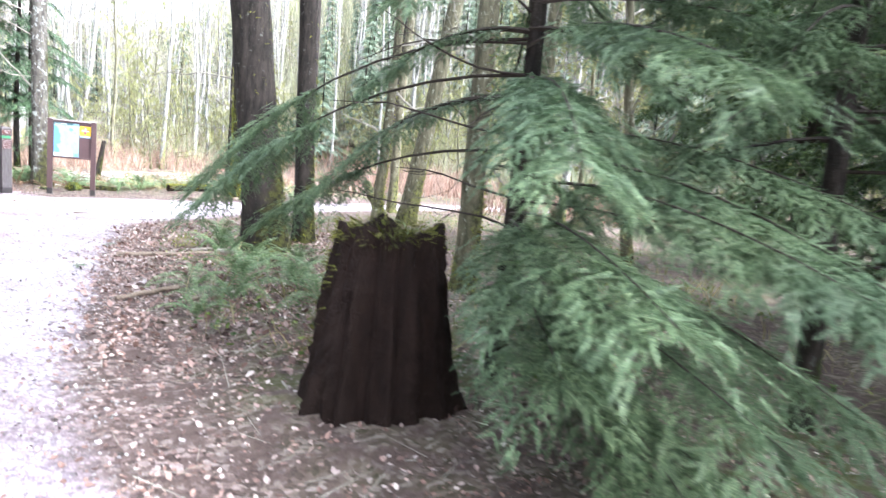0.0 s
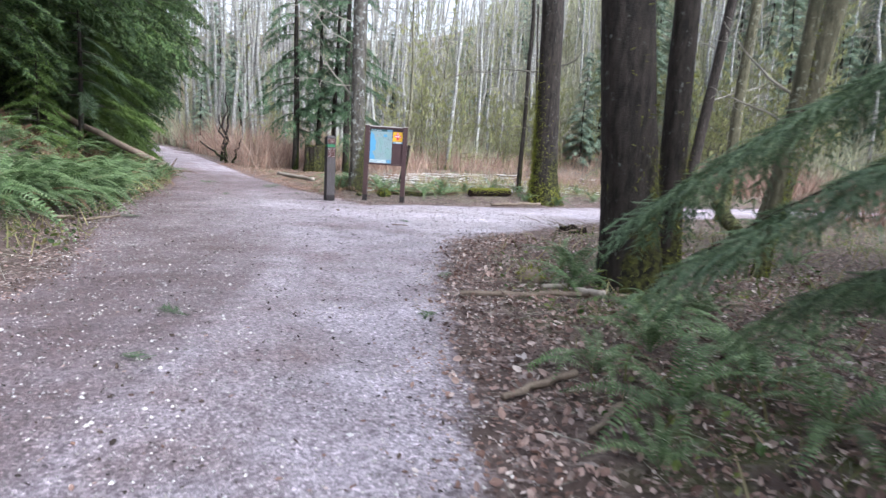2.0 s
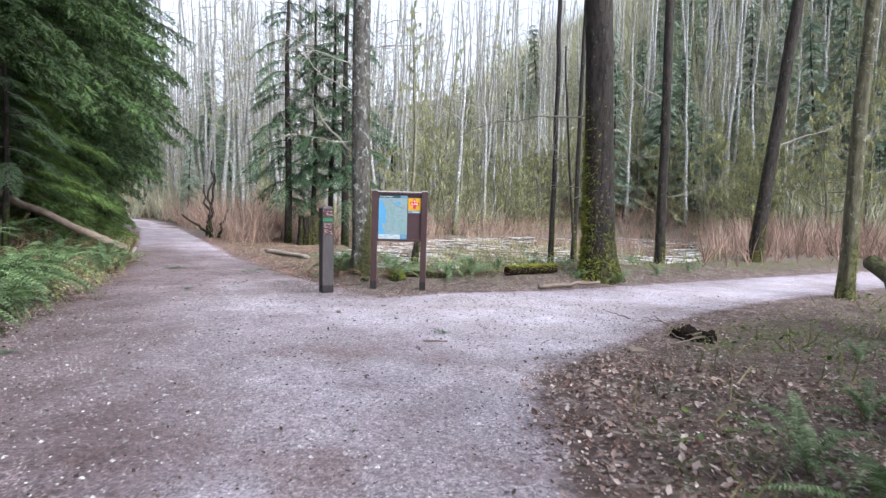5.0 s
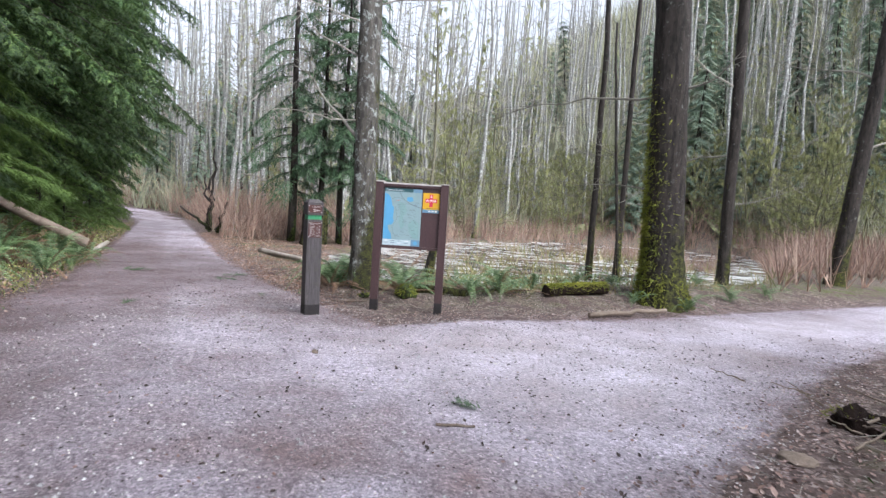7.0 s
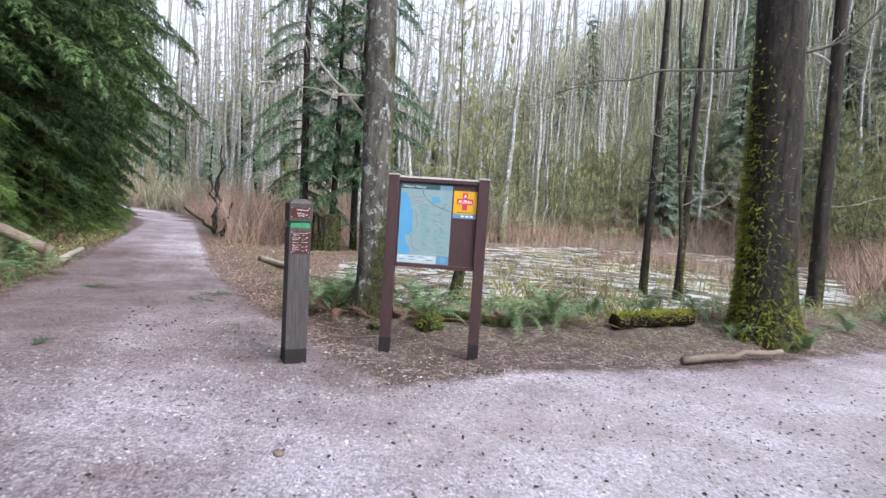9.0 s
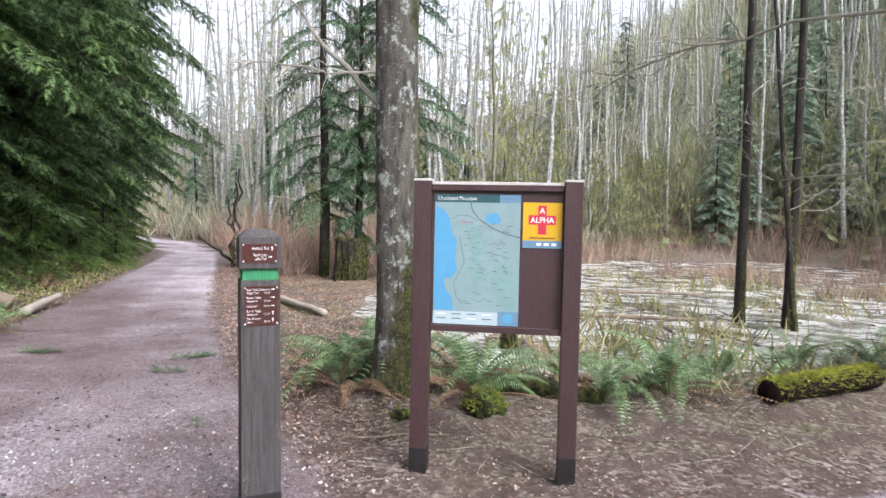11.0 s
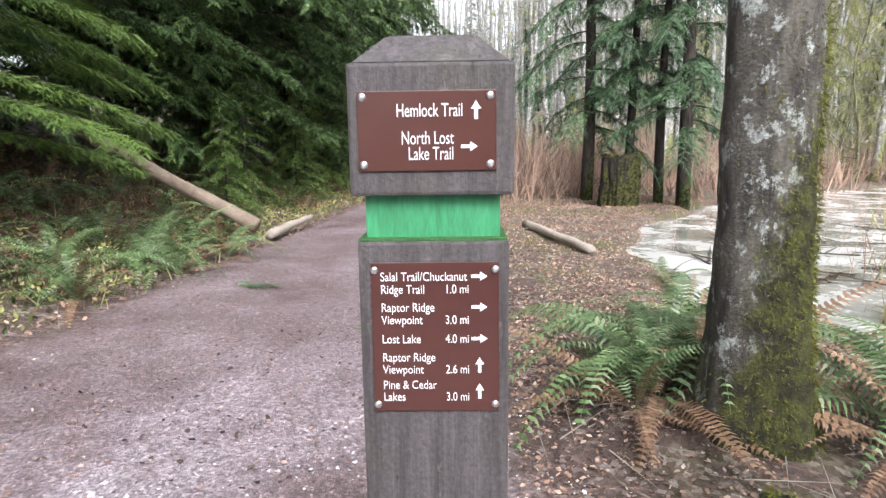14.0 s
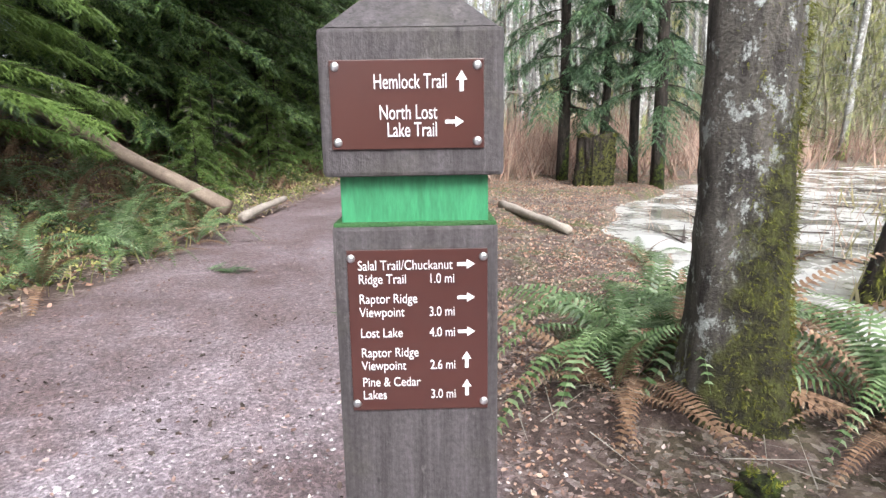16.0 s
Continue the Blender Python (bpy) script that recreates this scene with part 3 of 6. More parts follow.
def bough(origin, azim, length, rise, droop, spacing, twig, feather_len, r, wob=0.15, clean=0.12, rag=0.0):
    """One conifer bough: points of its stem, and feather origins, directions, normals and lengths."""
    k = 9
    s = np.linspace(0, 1, k)
    d = np.array([math.cos(azim), math.sin(azim), 0])
    side = np.array([-d[1], d[0], 0])
    bend = r.normal(0, wob)
    pts = origin + length * (s[:, None] * d + (rise * s - droop * s ** 2)[:, None] * np.array([0, 0, 1]) + (bend * s ** 2)[:, None] * side)
    O, D, N, S = [], [], [], []
    count = max(3, int(length * (1 - clean) / spacing))
    for i in range(count):
        u = clean + (1 - clean) * (i + r.random() * 0.7) / count
        p = np.array([np.interp(u, s, pts[:, c]) for c in range(3)])
        q = np.array([np.interp(min(1, u + 0.08), s, pts[:, c]) for c in range(3)]) - p
        t = q / (np.linalg.norm(q) + 1e-9) if u < 0.93 else unit(pts[-1] - pts[-2])
        for sg in (-1, 1):
            tl = twig * (0.35 + 0.65 * math.sin(math.pi * min(1, 0.25 + 0.8 * (1 - u)))) * r.uniform(0.7, 1.15)
            dirn = unit(t * r.uniform(0.55, 0.9) + sg * side * r.uniform(0.6, 0.95) + np.array([0, 0, r.uniform(-0.45, -0.05)]))
            m = max(1, int(tl / (feather_len * 0.38)))
            nr = unit(np.array([0, 0, 1.0]) + r.normal(0, 0.25, 3))
            sd = np.cross(nr, dirn)
            for j in range(m):
                a = j / m
                o = p + dirn * tl * a + np.array([0, 0, -0.25 * tl * a * a])
                for s2 in (-1, 1):
                    O.append(o)
                    D.append(dirn * 0.75 + s2 * sd * r.uniform(0.5, 0.9) + np.array([0, 0, -0.3 * a - rag * r.random()]) + r.normal(0, rag, 3))
                    N.append(nr + r.normal(0, 0.2 + rag, 3))
                    S.append(feather_len * r.uniform(0.7, 1.2) * (1 - 0.4 * a))
            O.append(p + dirn * tl * 0.85)
            D.append(dirn + np.array([0, 0, -0.25]))
            N.append(nr)
            S.append(feather_len * 0.9)
    return pts, np.array(O), np.array(D), np.array(N), np.array(S)


def conifer_meshes(seed, height, reach, first, boughs, twig, fl, spacing, droop, needle, tpl, trunk_r, top_taper=0.9, rise=0.25, rmin=0.15, skirt=1.0, rag=0.0):
    r = np.random.default_rng(seed)
    z = np.linspace(-0.3, height, 14)
    tr = Geo().tube(np.c_[0.06 * np.sin(z * 0.5), 0.05 * np.cos(z * 0.4), z], trunk_r * np.clip(1 - z / height, 0.03, 1.1) ** 0.8, 10)
    cr, st = Geo(), Geo()
    for i in range(boughs):
        u = (i + r.random()) / boughs
        h = first + (height - first) * u ** 1.15
        ln = reach * max(rmin, (1 - u) ** top_taper) * r.uniform(0.65, 1.1)
        ln *= skirt + (1 - skirt) * float(smooth(0.0, 0.30, u))
        az = i * 2.4 + r.normal(0, 0.3)
        pts, O, D, N, S = bough(np.array([0, 0, h]), az, ln, rise * r.uniform(0.3, 1.3), droop * r.uniform(0.7, 1.3), spacing, twig * (0.45 + 0.55 * ln / reach), fl, r, 0.15, 0.12, rag)
        st.tube(pts, np.linspace(0.012 + 0.008 * ln, 0.004, len(pts)), 4, False)
        cr.stamp(*tpl, O, D, N, S)
    return (tr.mesh("trunk", M_BARK_DARK, True), st.mesh("branchwork", M_TWIG_DARK), cr.mesh("crown", needle))


def set_tree(meshes, name, label, category, m, group=""):
    t = thing(name, label, category, m, group)
    for me in meshes:
        q = part(me.name.split(".")[0], me, None, t)
        if q.name.startswith("branchwork"):
            tagged(q, kind="stuff")
    return t


def wander(r, p, d, length, k, sag=0.0, wob=0.12):
    """A bent line from p along d."""
    pts = [np.array(p, float)]
    d = unit(np.array(d, float))
    for _ in range(k):
        d = unit(d + r.normal(0, wob, 3) + np.array([0, 0, sag]))
        pts.append(pts[-1] + d * length / k)
    return np.array(pts), d


def bare_tree_meshes(seed, height, r0, first, limbs, limb_len, material, twigs=4, drape=0, lean=(0, 0), up=0.5, twig_mat=None):
    """A leafless tree: trunk, limbs with twigs, and hanging moss where asked."""
    r = np.random.default_rng(seed)
    z = np.linspace(0, 1, 15)
    off = np.cumsum(r.normal(0, 0.018 * height ** 0.5, (15, 2)), axis=0)
    off -= off[0]
    tp = np.c_[off[:, 0] + lean[0] * z ** 1.2, off[:, 1] + lean[1] * z ** 1.2, -0.35 + (height + 0.35) * z]
    rad = r0 * (np.clip(1 - z, 0.06, 1) ** 0.8 + 0.35 * np.exp(-z * height / 0.5))
    tr = Geo().tube(tp, rad, 8)
    li, mo = Geo(), Geo()
    mo_o, mo_d = [], []
    for i in range(limbs):
        u = first + (1 - first) * ((i + r.random()) / limbs) ** 0.9
        o = np.array([np.interp(u, z, tp[:, c]) for c in range(3)])
        az = r.uniform(0, 6.283)
        ln = limb_len * (1.15 - u) * r.uniform(0.5, 1.2)
        pts, _ = wander(r, o, (math.cos(az), math.sin(az), up * r.uniform(0.2, 1.6)), ln, 5, 0.06, 0.2)
        li.tube(pts, np.linspace(0.10 * r0 + 0.007 * ln, 0.005, 6), 4, False)
        for j in range(twigs):
            q = pts[1 + int(r.integers(0, 5))]
            tw, _ = wander(r, q, unit(pts[-1] - pts[0]) + r.normal(0, 0.6, 3) + np.array([0, 0, 0.2]), ln * r.uniform(0.25, 0.55), 3, 0.0, 0.25)
            li.tube(tw, np.linspace(0.008 + 0.002 * ln, 0.004, 4), 3, False)
        if drape:
            n = drape
            w = r.random(n)
            mo_o.append(np.c_[tuple(np.interp(w, np.linspace(0, 1, 6), pts[:, c]) for c in range(3))])
            mo_d.append(np.c_[r.normal(0, 0.25, n), r.normal(0, 0.25, n), -np.ones(n)])
    out = [tr.mesh("trunk", material, True), li.mesh("branchwork", twig_mat or M_TWIG)]
    if drape:
        o, d = np.concatenate(mo_o), np.concatenate(mo_d)
        mo.stamp(*FEATHER_BIG, o, d, r.normal(0, 1, (len(o), 3)), r.uniform(0.12, 0.4, len(o)))
        out.append(mo.mesh("hanging_moss", M_MOSS_DRAPE))
    return out


def frond_mesh(seed, length, pairs, material, arch=0.5, width=0.13):
    r = np.random.default_rng(seed)
    s = np.linspace(0, 1, 12)
    side = r.normal(0, 0.06)
    pts = length * np.c_[s * 0.93, side * s ** 2, arch * (1.5 * s - 1.75 * s ** 2.2)]
    g = Geo().tube(pts, np.linspace(0.004, 0.0012, 12), 3, False)
    v, f = [], []
    for i in range(pairs):
        u = 0.12 + 0.87 * i / pairs
        p = np.array([np.interp(u, s, pts[:, c]) for c in range(3)])
        t = unit(np.array([np.interp(min(1, u + 0.05), s, pts[:, c]) for c in range(3)]) - np.array([np.interp(u - 0.04, s, pts[:, c]) for c in range(3)]))
        w = length * width * min(1, (u - 0.06) * 6) * (1 - u) ** 0.55 * r.uniform(0.85, 1.1) + 0.006
        for sg in (-1, 1):
            y = np.array([0, sg, 0]) + t * 0.22
            h = t * length * 0.27 / pairs
            b = len(v)
            tip = p + y * w + np.array([0, 0, -0.22 * w])
            md = p + y * w * 0.45 + np.array([0, 0, 0.10 * w])
            v += [p - h, p + h, md + h * 0.85, md - h * 0.85, tip]
            q = [(b, b + 1, b + 2), (b, b + 2, b + 3), (b + 3, b + 2, b + 4)]
            f += q if sg > 0 else [(x, z, y2) for x, y2, z in q]
    g.add(v, f)
    return g.mesh("frond", material)


FRONDS = [frond_mesh(i, 1.0, 30, M_FERN, a) for i, a in enumerate((0.35, 0.5, 0.65, 0.8))]
FRONDS_DEAD = [frond_mesh(20 + i, 1.0, 26, M_FERN_DEAD, a, 0.10) for i, a in enumerate((0.15, 0.3))]


def fern(x, y, size, n, seed, dead=0, group="sword ferns", label="green sword fern clump arching over leaf litter", tilt=0.0):
    r = random.Random(seed)
    f = thing("sword_fern", label, "fern", pose(x, y, ground_z(x, y) - 0.02, 0, 0, r.uniform(0, 360)), group)
    for i in range(n + dead):
        me = r.choice(FRONDS_DEAD if i >= n else FRONDS)
        ob = part("frond", me, None, f, "rust-brown withered frond" if i >= n else "")
        k = size * r.uniform(0.65, 1.1)
        lift = r.uniform(-6, 42) if i < n else r.uniform(0, 50)
        ob.matrix_basis = pose(0, 0, 0.02, 0, 0, i * 360 / (n + dead) * 1.0 + r.uniform(-18, 18)) @ pose(0, 0, 0, r.uniform(-18, 18), -lift, 0) @ Matrix.Diagonal((k, k, k, 1))
    return f


def scatter(name, label, category, tpl, x, y, size, material, lift=0.0, tilt=0.35, upright=False, group=""):
    """Many small things nobody could count, as one object of stuff."""
    n = len(x)
    z = land(x, y) + lift
    az = rng.uniform(0, 6.283, n)
    if upright:
        d = np.c_[rng.normal(0, tilt, n), rng.normal(0, tilt, n), np.ones(n)]
        nn = np.c_[np.cos(az), np.sin(az), np.zeros(n)]
    else:
        d = np.c_[np.cos(az), np.sin(az), rng.normal(0, tilt, n)]
        nn = np.c_[rng.normal(0, tilt, n), rng.normal(0, tilt, n), np.ones(n)]
    g = Geo().stamp(*tpl, np.c_[x, y, z], d, nn, size)
    return tagged(part(name, g, material), label, category, kind="stuff")


LEAF = (np.array([(0, 0, 0), (0.35, 0.32, 0.10), (0.75, 0.22, 0.06), (1, 0, 0.14), (0.72, -0.25, 0.08), (0.33, -0.30, 0.12), (0.5, 0, -0.02)]),
        np.array([(0, 6, 1), (1, 6, 2), (2, 6, 3), (3, 6, 4), (4, 6, 5), (5, 6, 0)]))
BLADE = (np.array([(0, -0.03, 0), (0, 0.03, 0), (0.55, 0.022, 0.10), (0.55, -0.022, 0.10), (1.0, 0, 0.32)]), np.array([(0, 1, 2), (0, 2, 3), (3, 2, 4)]))
STEM = (np.array([(0, -0.008, 0), (0, 0.007, 0.006), (0, 0.007, -0.006), (1, 0, 0)]), np.array([(0, 1, 3), (1, 2, 3), (2, 0, 3)]))
PEBBLE = (np.array([(0.5, 0, 0), (-0.5, 0.05, 0), (0.05, 0.42, 0), (0, -0.4, 0), (0.05, 0.02, 0.3), (0, 0, -0.2)]),
          np.array([(0, 2, 4), (2, 1, 4), (1, 3, 4), (3, 0, 4), (2, 0, 5), (1, 2, 5), (3, 1, 5), (0, 3, 5)]))


def spots(n, x0, x1, y0, y1, keep):
    x, y = rng.uniform(x0, x1, n), rng.uniform(y0, y1, n)
    k = keep(x, y)
    return x[k], y[k]


def border(x, y):
    return np.minimum(along(MAIN, x, y)[0], along(SIDE, x, y)[0])


def stick(name, label, a, b, r0, r1, material, category="stick", bend=0.03, seed=0, sides=8, lift=True, group=""):
    """A fallen stick or log between two places, resting on the ground."""
    r = np.random.default_rng(seed)
    a, b = np.array(a, float), np.array(b, float)
    base = Vector(a)
    s = np.linspace(0, 1, 9)
    ln = np.linalg.norm(b - a)
    pts = (b - a) * s[:, None] + np.c_[r.normal(0, bend * ln / 3, 9), r.normal(0, bend * ln / 3, 9), r.normal(0, bend * ln / 8, 9)] * (s * (1 - s) * 4)[:, None]
    rad = np.linspace(r0, r1, 9)[:, None] * r.uniform(0.88, 1.12, (9, sides))
    g = Geo().tube(pts, rad, sides)
    ob = part(name, g, material, smooth=True, at=Matrix.Translation(base))
    return tagged(ob, label, category, group)

# ---- sign post at the fork ----
def arrow(x, z, size, up, y, parent):
    w, s = 0.16 * size, size / 2
    pts = [(-s, -w / 1.6), (0.05 * size, -w / 1.6), (0.05 * size, -w * 1.75), (s, 0), (0.05 * size, w * 1.75), (0.05 * size, w / 1.6), (-s, w / 1.6)]
    if up:
        pts = [(-b, a) for a, b in pts]
    return part("arrow", sheet([(x + a, z + b) for a, b in pts], y, 0.0008), M_WHITE, parent)


def screw(x, z, y, parent):
    bm = bmesh.new()
    bmesh.ops.create_uvsphere(bm, u_segments=12, v_segments=8, radius=0.0062, matrix=Matrix.Translation((x, y, z)) @ Matrix.Diagonal((1, 0.55, 1, 1)))
    return part("screw", bm, M_STEEL, parent, smooth=True)


def timber(w, z0, z1, seed, bevel=0.006):
    """A worn square timber."""
    bm = box(w, w, z1 - z0, bevel, (0, 0, (z0 + z1) / 2))
    return bm


def sign_post():
    p = thing("sign_post", "squared dark timber trail post with green band and brown direction plates", "sign post", pose(-11.658, 16.748, 0.0, 0.0, -0.6, 55))
    W = 0.241
    part("shaft", timber(W - 0.006, 0.13, 1.484, 1), M_POST, p)
    part("foot", timber(W - 0.002, -0.30, 0.16, 2), M_POST_WET, p, "black wet foot of the timber")
    part("band", timber(W - 0.032, 1.47, 1.56, 3, 0.002), M_GREEN, p, "groove painted bright green")
    bm = box(W - 0.010, W - 0.010, 0.006, 0.002, (0, 0, 1.4855))
    part("algae_ledge", bm, M_ALGAE, p, "wet green algae on the ledge")
    bm = box(W + 0.008, W + 0.008, 0.196, 0.006, (0, 0, 1.652))
    part("head", bm, M_POST, p)
    bm = bmesh.new()
    h, t = W / 2, W / 2 - 0.052
    lo = [bm.verts.new((a * h, b * h, 1.7485)) for a, b in ((-1, -1), (1, -1), (1, 1), (-1, 1))]
    hi = [bm.verts.new((a * t, b * t, 1.797)) for a, b in ((-1, -1), (1, -1), (1, 1), (-1, 1))]
    bm.faces.new(hi)
    bm.faces.new(lo[::-1])
    for i in range(4):
        bm.faces.new((lo[i], lo[(i + 1) % 4], hi[(i + 1) % 4], hi[i]))
    bmesh.ops.bevel(bm, geom=list(bm.edges), offset=0.004, segments=2, affect="EDGES")
    part("cap", bm, M_POST, p, "bevelled top of the post")
    y = -(W + 0.008) / 2 - 0.003
    up = part("upper_plate", box(0.206, 0.0035, 0.117, 0.001, (-0.006, y + 0.0012, 1.650)), M_PLATE, p, "brown plate lettered in white")
    for x in (-0.101, 0.088):
        for z in (1.700, 1.601):
            screw(x, z, y - 0.001, up)
    f = y - 0.0022
    lettering("Hemlock Trail", 0.0275, 0.048, 1.671, f, M_WHITE, up, "RIGHT", 0.62, 0.0)
    lettering("North Lost", 0.0275, 0.034, 1.631, f, M_WHITE, up, "RIGHT", 0.62, 0.0)
    lettering("Lake Trail", 0.0275, 0.034, 1.608, f, M_WHITE, up, "RIGHT", 0.62, 0.0)
    arrow(0.067, 1.680, 0.027, True, f, up)
    arrow(0.057, 1.627, 0.025, False, f, up)
    y = -(W - 0.006) / 2 - 0.003
    lp = part("lower_plate", box(0.200, 0.0035, 0.243, 0.001, (0.002, y + 0.0012, 1.329)), M_PLATE, p, "brown plate listing trails and miles in white")
    for x in (-0.092, 0.096):
        for z in (1.439, 1.219):
            screw(x, z, y - 0.001, lp)
    f = y - 0.0022
    rows = [("Salal Trail/Chuckanut", "", 1.417), ("Ridge Trail", "1.0 mi", 1.399), ("Raptor Ridge", "", 1.373), ("Viewpoint", "3.0 mi", 1.355), ("Lost Lake", "4.0 mi", 1.327),
            ("Raptor Ridge", "", 1.300), ("Viewpoint", "2.6 mi", 1.282), ("Pine & Cedar", "", 1.259), ("Lakes", "3.0 mi", 1.241)]
    for a, b, z in rows:
        z = 1.422 - (1.417 - z) * 1.115
        lettering(a, 0.0200, -0.083, z, f, M_WHITE, lp, "LEFT", 0.79, -0.0001)
        if b:
            lettering(b, 0.0200, 0.055, z, f, M_WHITE, lp, "RIGHT", 0.76, -0.0001)
    for z, upw in ((1.423, False), (1.379, False), (1.333, False), (1.294, True), (1.255, True)):
        arrow(0.071, 1.422 - (1.417 - z) * 1.115, 0.025, upw, f, lp)
    return p


def map_board():
    k = thing("trail_map_board", "brown timber board with trail map and yellow ALPHA sign", "notice board", pose(-10.735, 18.14, 0, 0, 0.3, 24.5))
    for x in (-0.55, 0.55):
        q = part("post", box(0.13, 0.13, 2.03, 0.006, (x, 0, 1.155)), M_BROWN, k)
        part("wet_foot", box(0.132, 0.132, 0.46, 0.004, (x, 0, -0.06)), M_POST_WET, q, "black wet foot")
        part("post_top", box(0.133, 0.133, 0.016, 0.003, (x, 0, 2.1775)), M_TOPCAP, q, "pale top of the post")
    part("panel", box(0.968, 0.035, 1.02, 0.002, (0, 0.004, 1.600)), M_BROWN, k)
    r = part("top_rail", box(0.968, 0.075, 0.05, 0.004, (0, -0.002, 2.1255)), M_BROWN, k)
    part("rail_top", box(0.966, 0.081, 0.022, 0.003, (0, -0.002, 2.1545)), M_TOPCAP, r, "pale strip on the rail's top edge")
    part("bottom_rail", box(0.968, 0.075, 0.045, 0.004, (0, -0.002, 1.0775)), M_BROWN, k)
    y = -0.018
    x0, x1, z0, z1 = -0.462, 0.172, 1.108, 2.075
    mp = part("trail_map", sheet(rect(x0, z0, x1, z1), y, 0.003), M_LAND, k, "pale green and blue printed trail map")
    def s(dx, dz):
        return (x0 + dx * (x1 - x0), z1 - dz * (z1 - z0))
    part("sea", sheet([s(0.005, 0.09), s(0.10, 0.115), s(0.17, 0.17), s(0.20, 0.26), s(0.22, 0.31), s(0.26, 0.33), s(0.26, 0.42), s(0.25, 0.52), s(0.28, 0.58), s(0.22, 0.64), s(0.12, 0.65), s(0.14, 0.73), s(0.22, 0.80), s(0.24, 0.895), s(0.005, 0.895)], y - 0.0006, 0.0006), M_SEA, mp, "blue bay")
    part("inlet", sheet([s(0.60, 0.15), s(0.74, 0.14), s(0.78, 0.21), s(0.68, 0.23), s(0.60, 0.21)], y - 0.0006, 0.0006), M_SEA, mp)
    part("hill_shade", sheet([s(0.36, 0.22), s(0.55, 0.26), s(0.62, 0.40), s(0.52, 0.50), s(0.58, 0.63), s(0.48, 0.72), s(0.40, 0.58), s(0.44, 0.42)], y - 0.0006, 0.0006), M_HILLS, mp)
    part("hill_shade", sheet([s(0.66, 0.62), s(0.80, 0.52), s(0.95, 0.60), s(0.97, 0.88), s(0.80, 0.86), s(0.70, 0.76)], y - 0.0006, 0.0006), M_HILLS, mp)
    part("header", sheet(rect(*s(0, 0.062), *s(0.76, 0)), y - 0.0008, 0.0008), M_TEAL, mp, "dark teal heading strip")
    part("header_end", sheet(rect(*s(0.765, 0.062), *s(1, 0)), y - 0.0008, 0.0008), M_BLUEBAR, mp)
    lettering("Chuckanut Mountain", 0.042, x0 + 0.02, z1 - 0.044, y - 0.0014, M_WHITE, mp, "LEFT", 0.82)
    part("legend", sheet(rect(*s(0, 1), *s(0.76, 0.90)), y - 0.0007, 0.0007), M_LEGEND, mp, "pale legend strip")
    part("emblem_square", sheet(rect(*s(0.765, 1), *s(1, 0.89)), y - 0.0007, 0.0007), M_BLUEBAR, mp)
    bm = bmesh.new()
    bmesh.ops.create_cone(bm, cap_ends=True, segments=28, radius1=0.036, radius2=0.036, depth=0.001, matrix=Matrix.Translation((s(0.88, 0)[0], y - 0.0014, s(0, 0.945)[1])) @ Matrix.Rotation(radians(90), 4, "X"))
    part("emblem_disc", bm, M_SEA, mp)
    def road(pts, w, mat=M_ROADLINE):
        c = [Vector((*s(*p), 0)) for p in pts]
        up, dn = [], []
        for i, p in enumerate(c):
            d = (c[min(i + 1, len(c) - 1)] - c[max(i - 1, 0)]).normalized()
            nn = Vector((-d.y, d.x, 0)) * w
            up.append(tuple((p + nn)[:2]))
            dn.append(tuple((p - nn)[:2]))
        part("road_line", sheet(up + dn[::-1], y - 0.0012, 0.0006), mat, mp)
    road([(0.42, 0.065), (0.44, 0.12), (0.52, 0.19), (0.68, 0.255), (0.80, 0.29), (1.0, 0.325)], 0.0045)
    road([(0.20, 0.19), (0.28, 0.16), (0.42, 0.165), (0.50, 0.20)], 0.002)
    road([(0.30, 0.32), (0.33, 0.42), (0.36, 0.52), (0.30, 0.60), (0.24, 0.68), (0.27, 0.78), (0.34, 0.84)], 0.0022)
    road([(0.62, 0.44), (0.74, 0.46), (0.84, 0.47)], 0.0022)
    road([(0.66, 0.50), (0.78, 0.51)], 0.0018)
    road([(0.80, 0.54), (0.84, 0.56)], 0.004)
    road([(0.45, 0.80), (0.55, 0.82), (0.62, 0.79)], 0.0018)
    road([(0.30, 0.205), (0.40, 0.215)], 0.003, M_RED)
    rl = random.Random(4)
    for i in range(24):
        a0, b0 = rl.uniform(0.32, 0.85), rl.uniform(0.2, 0.8)
        road([(a0 + 0.035 * j + rl.uniform(-0.01, 0.01), b0 + rl.uniform(-0.02, 0.02)) for j in range(4)], 0.0011)
    for i in range(34):
        a0, b0 = s(rl.uniform(0.34, 0.86), rl.uniform(0.16, 0.86))
        part("map_label_bar", sheet(rect(a0, b0, a0 + rl.uniform(0.02, 0.045), b0 + 0.005), y - 0.0013, 0.0004), M_ROADLINE, mp)
    for i in range(4):
        for j in range(2):
            a = s(0.04 + 0.18 * i, 0.925 + 0.035 * j)
            part("legend_bar", sheet(rect(a[0], a[1], a[0] + 0.07, a[1] + 0.008), y - 0.0012, 0.0005), M_ROADLINE if (i + j) % 3 else M_WHITE, mp)
    # ALPHA sign
    ax0, ax1, az0, az1 = 0.190, 0.472, 1.69, 2.05
    al = part("alpha_sign", sheet(rect(ax0, az0, ax1, az1), y, 0.003), M_YELLOW, k, "yellow sign with red cross reading A ALPHA")
    cx = (ax0 + ax1) / 2 - 0.002
    part("dark_strip", sheet(rect(ax0, az1 - 0.028, ax1, az1), y - 0.0007, 0.0007), M_BROWN, al)
    part("blue_strip", sheet(rect(ax0, az0, ax1, az0 + 0.055), y - 0.0007, 0.0007), M_BLUEBAR, al)
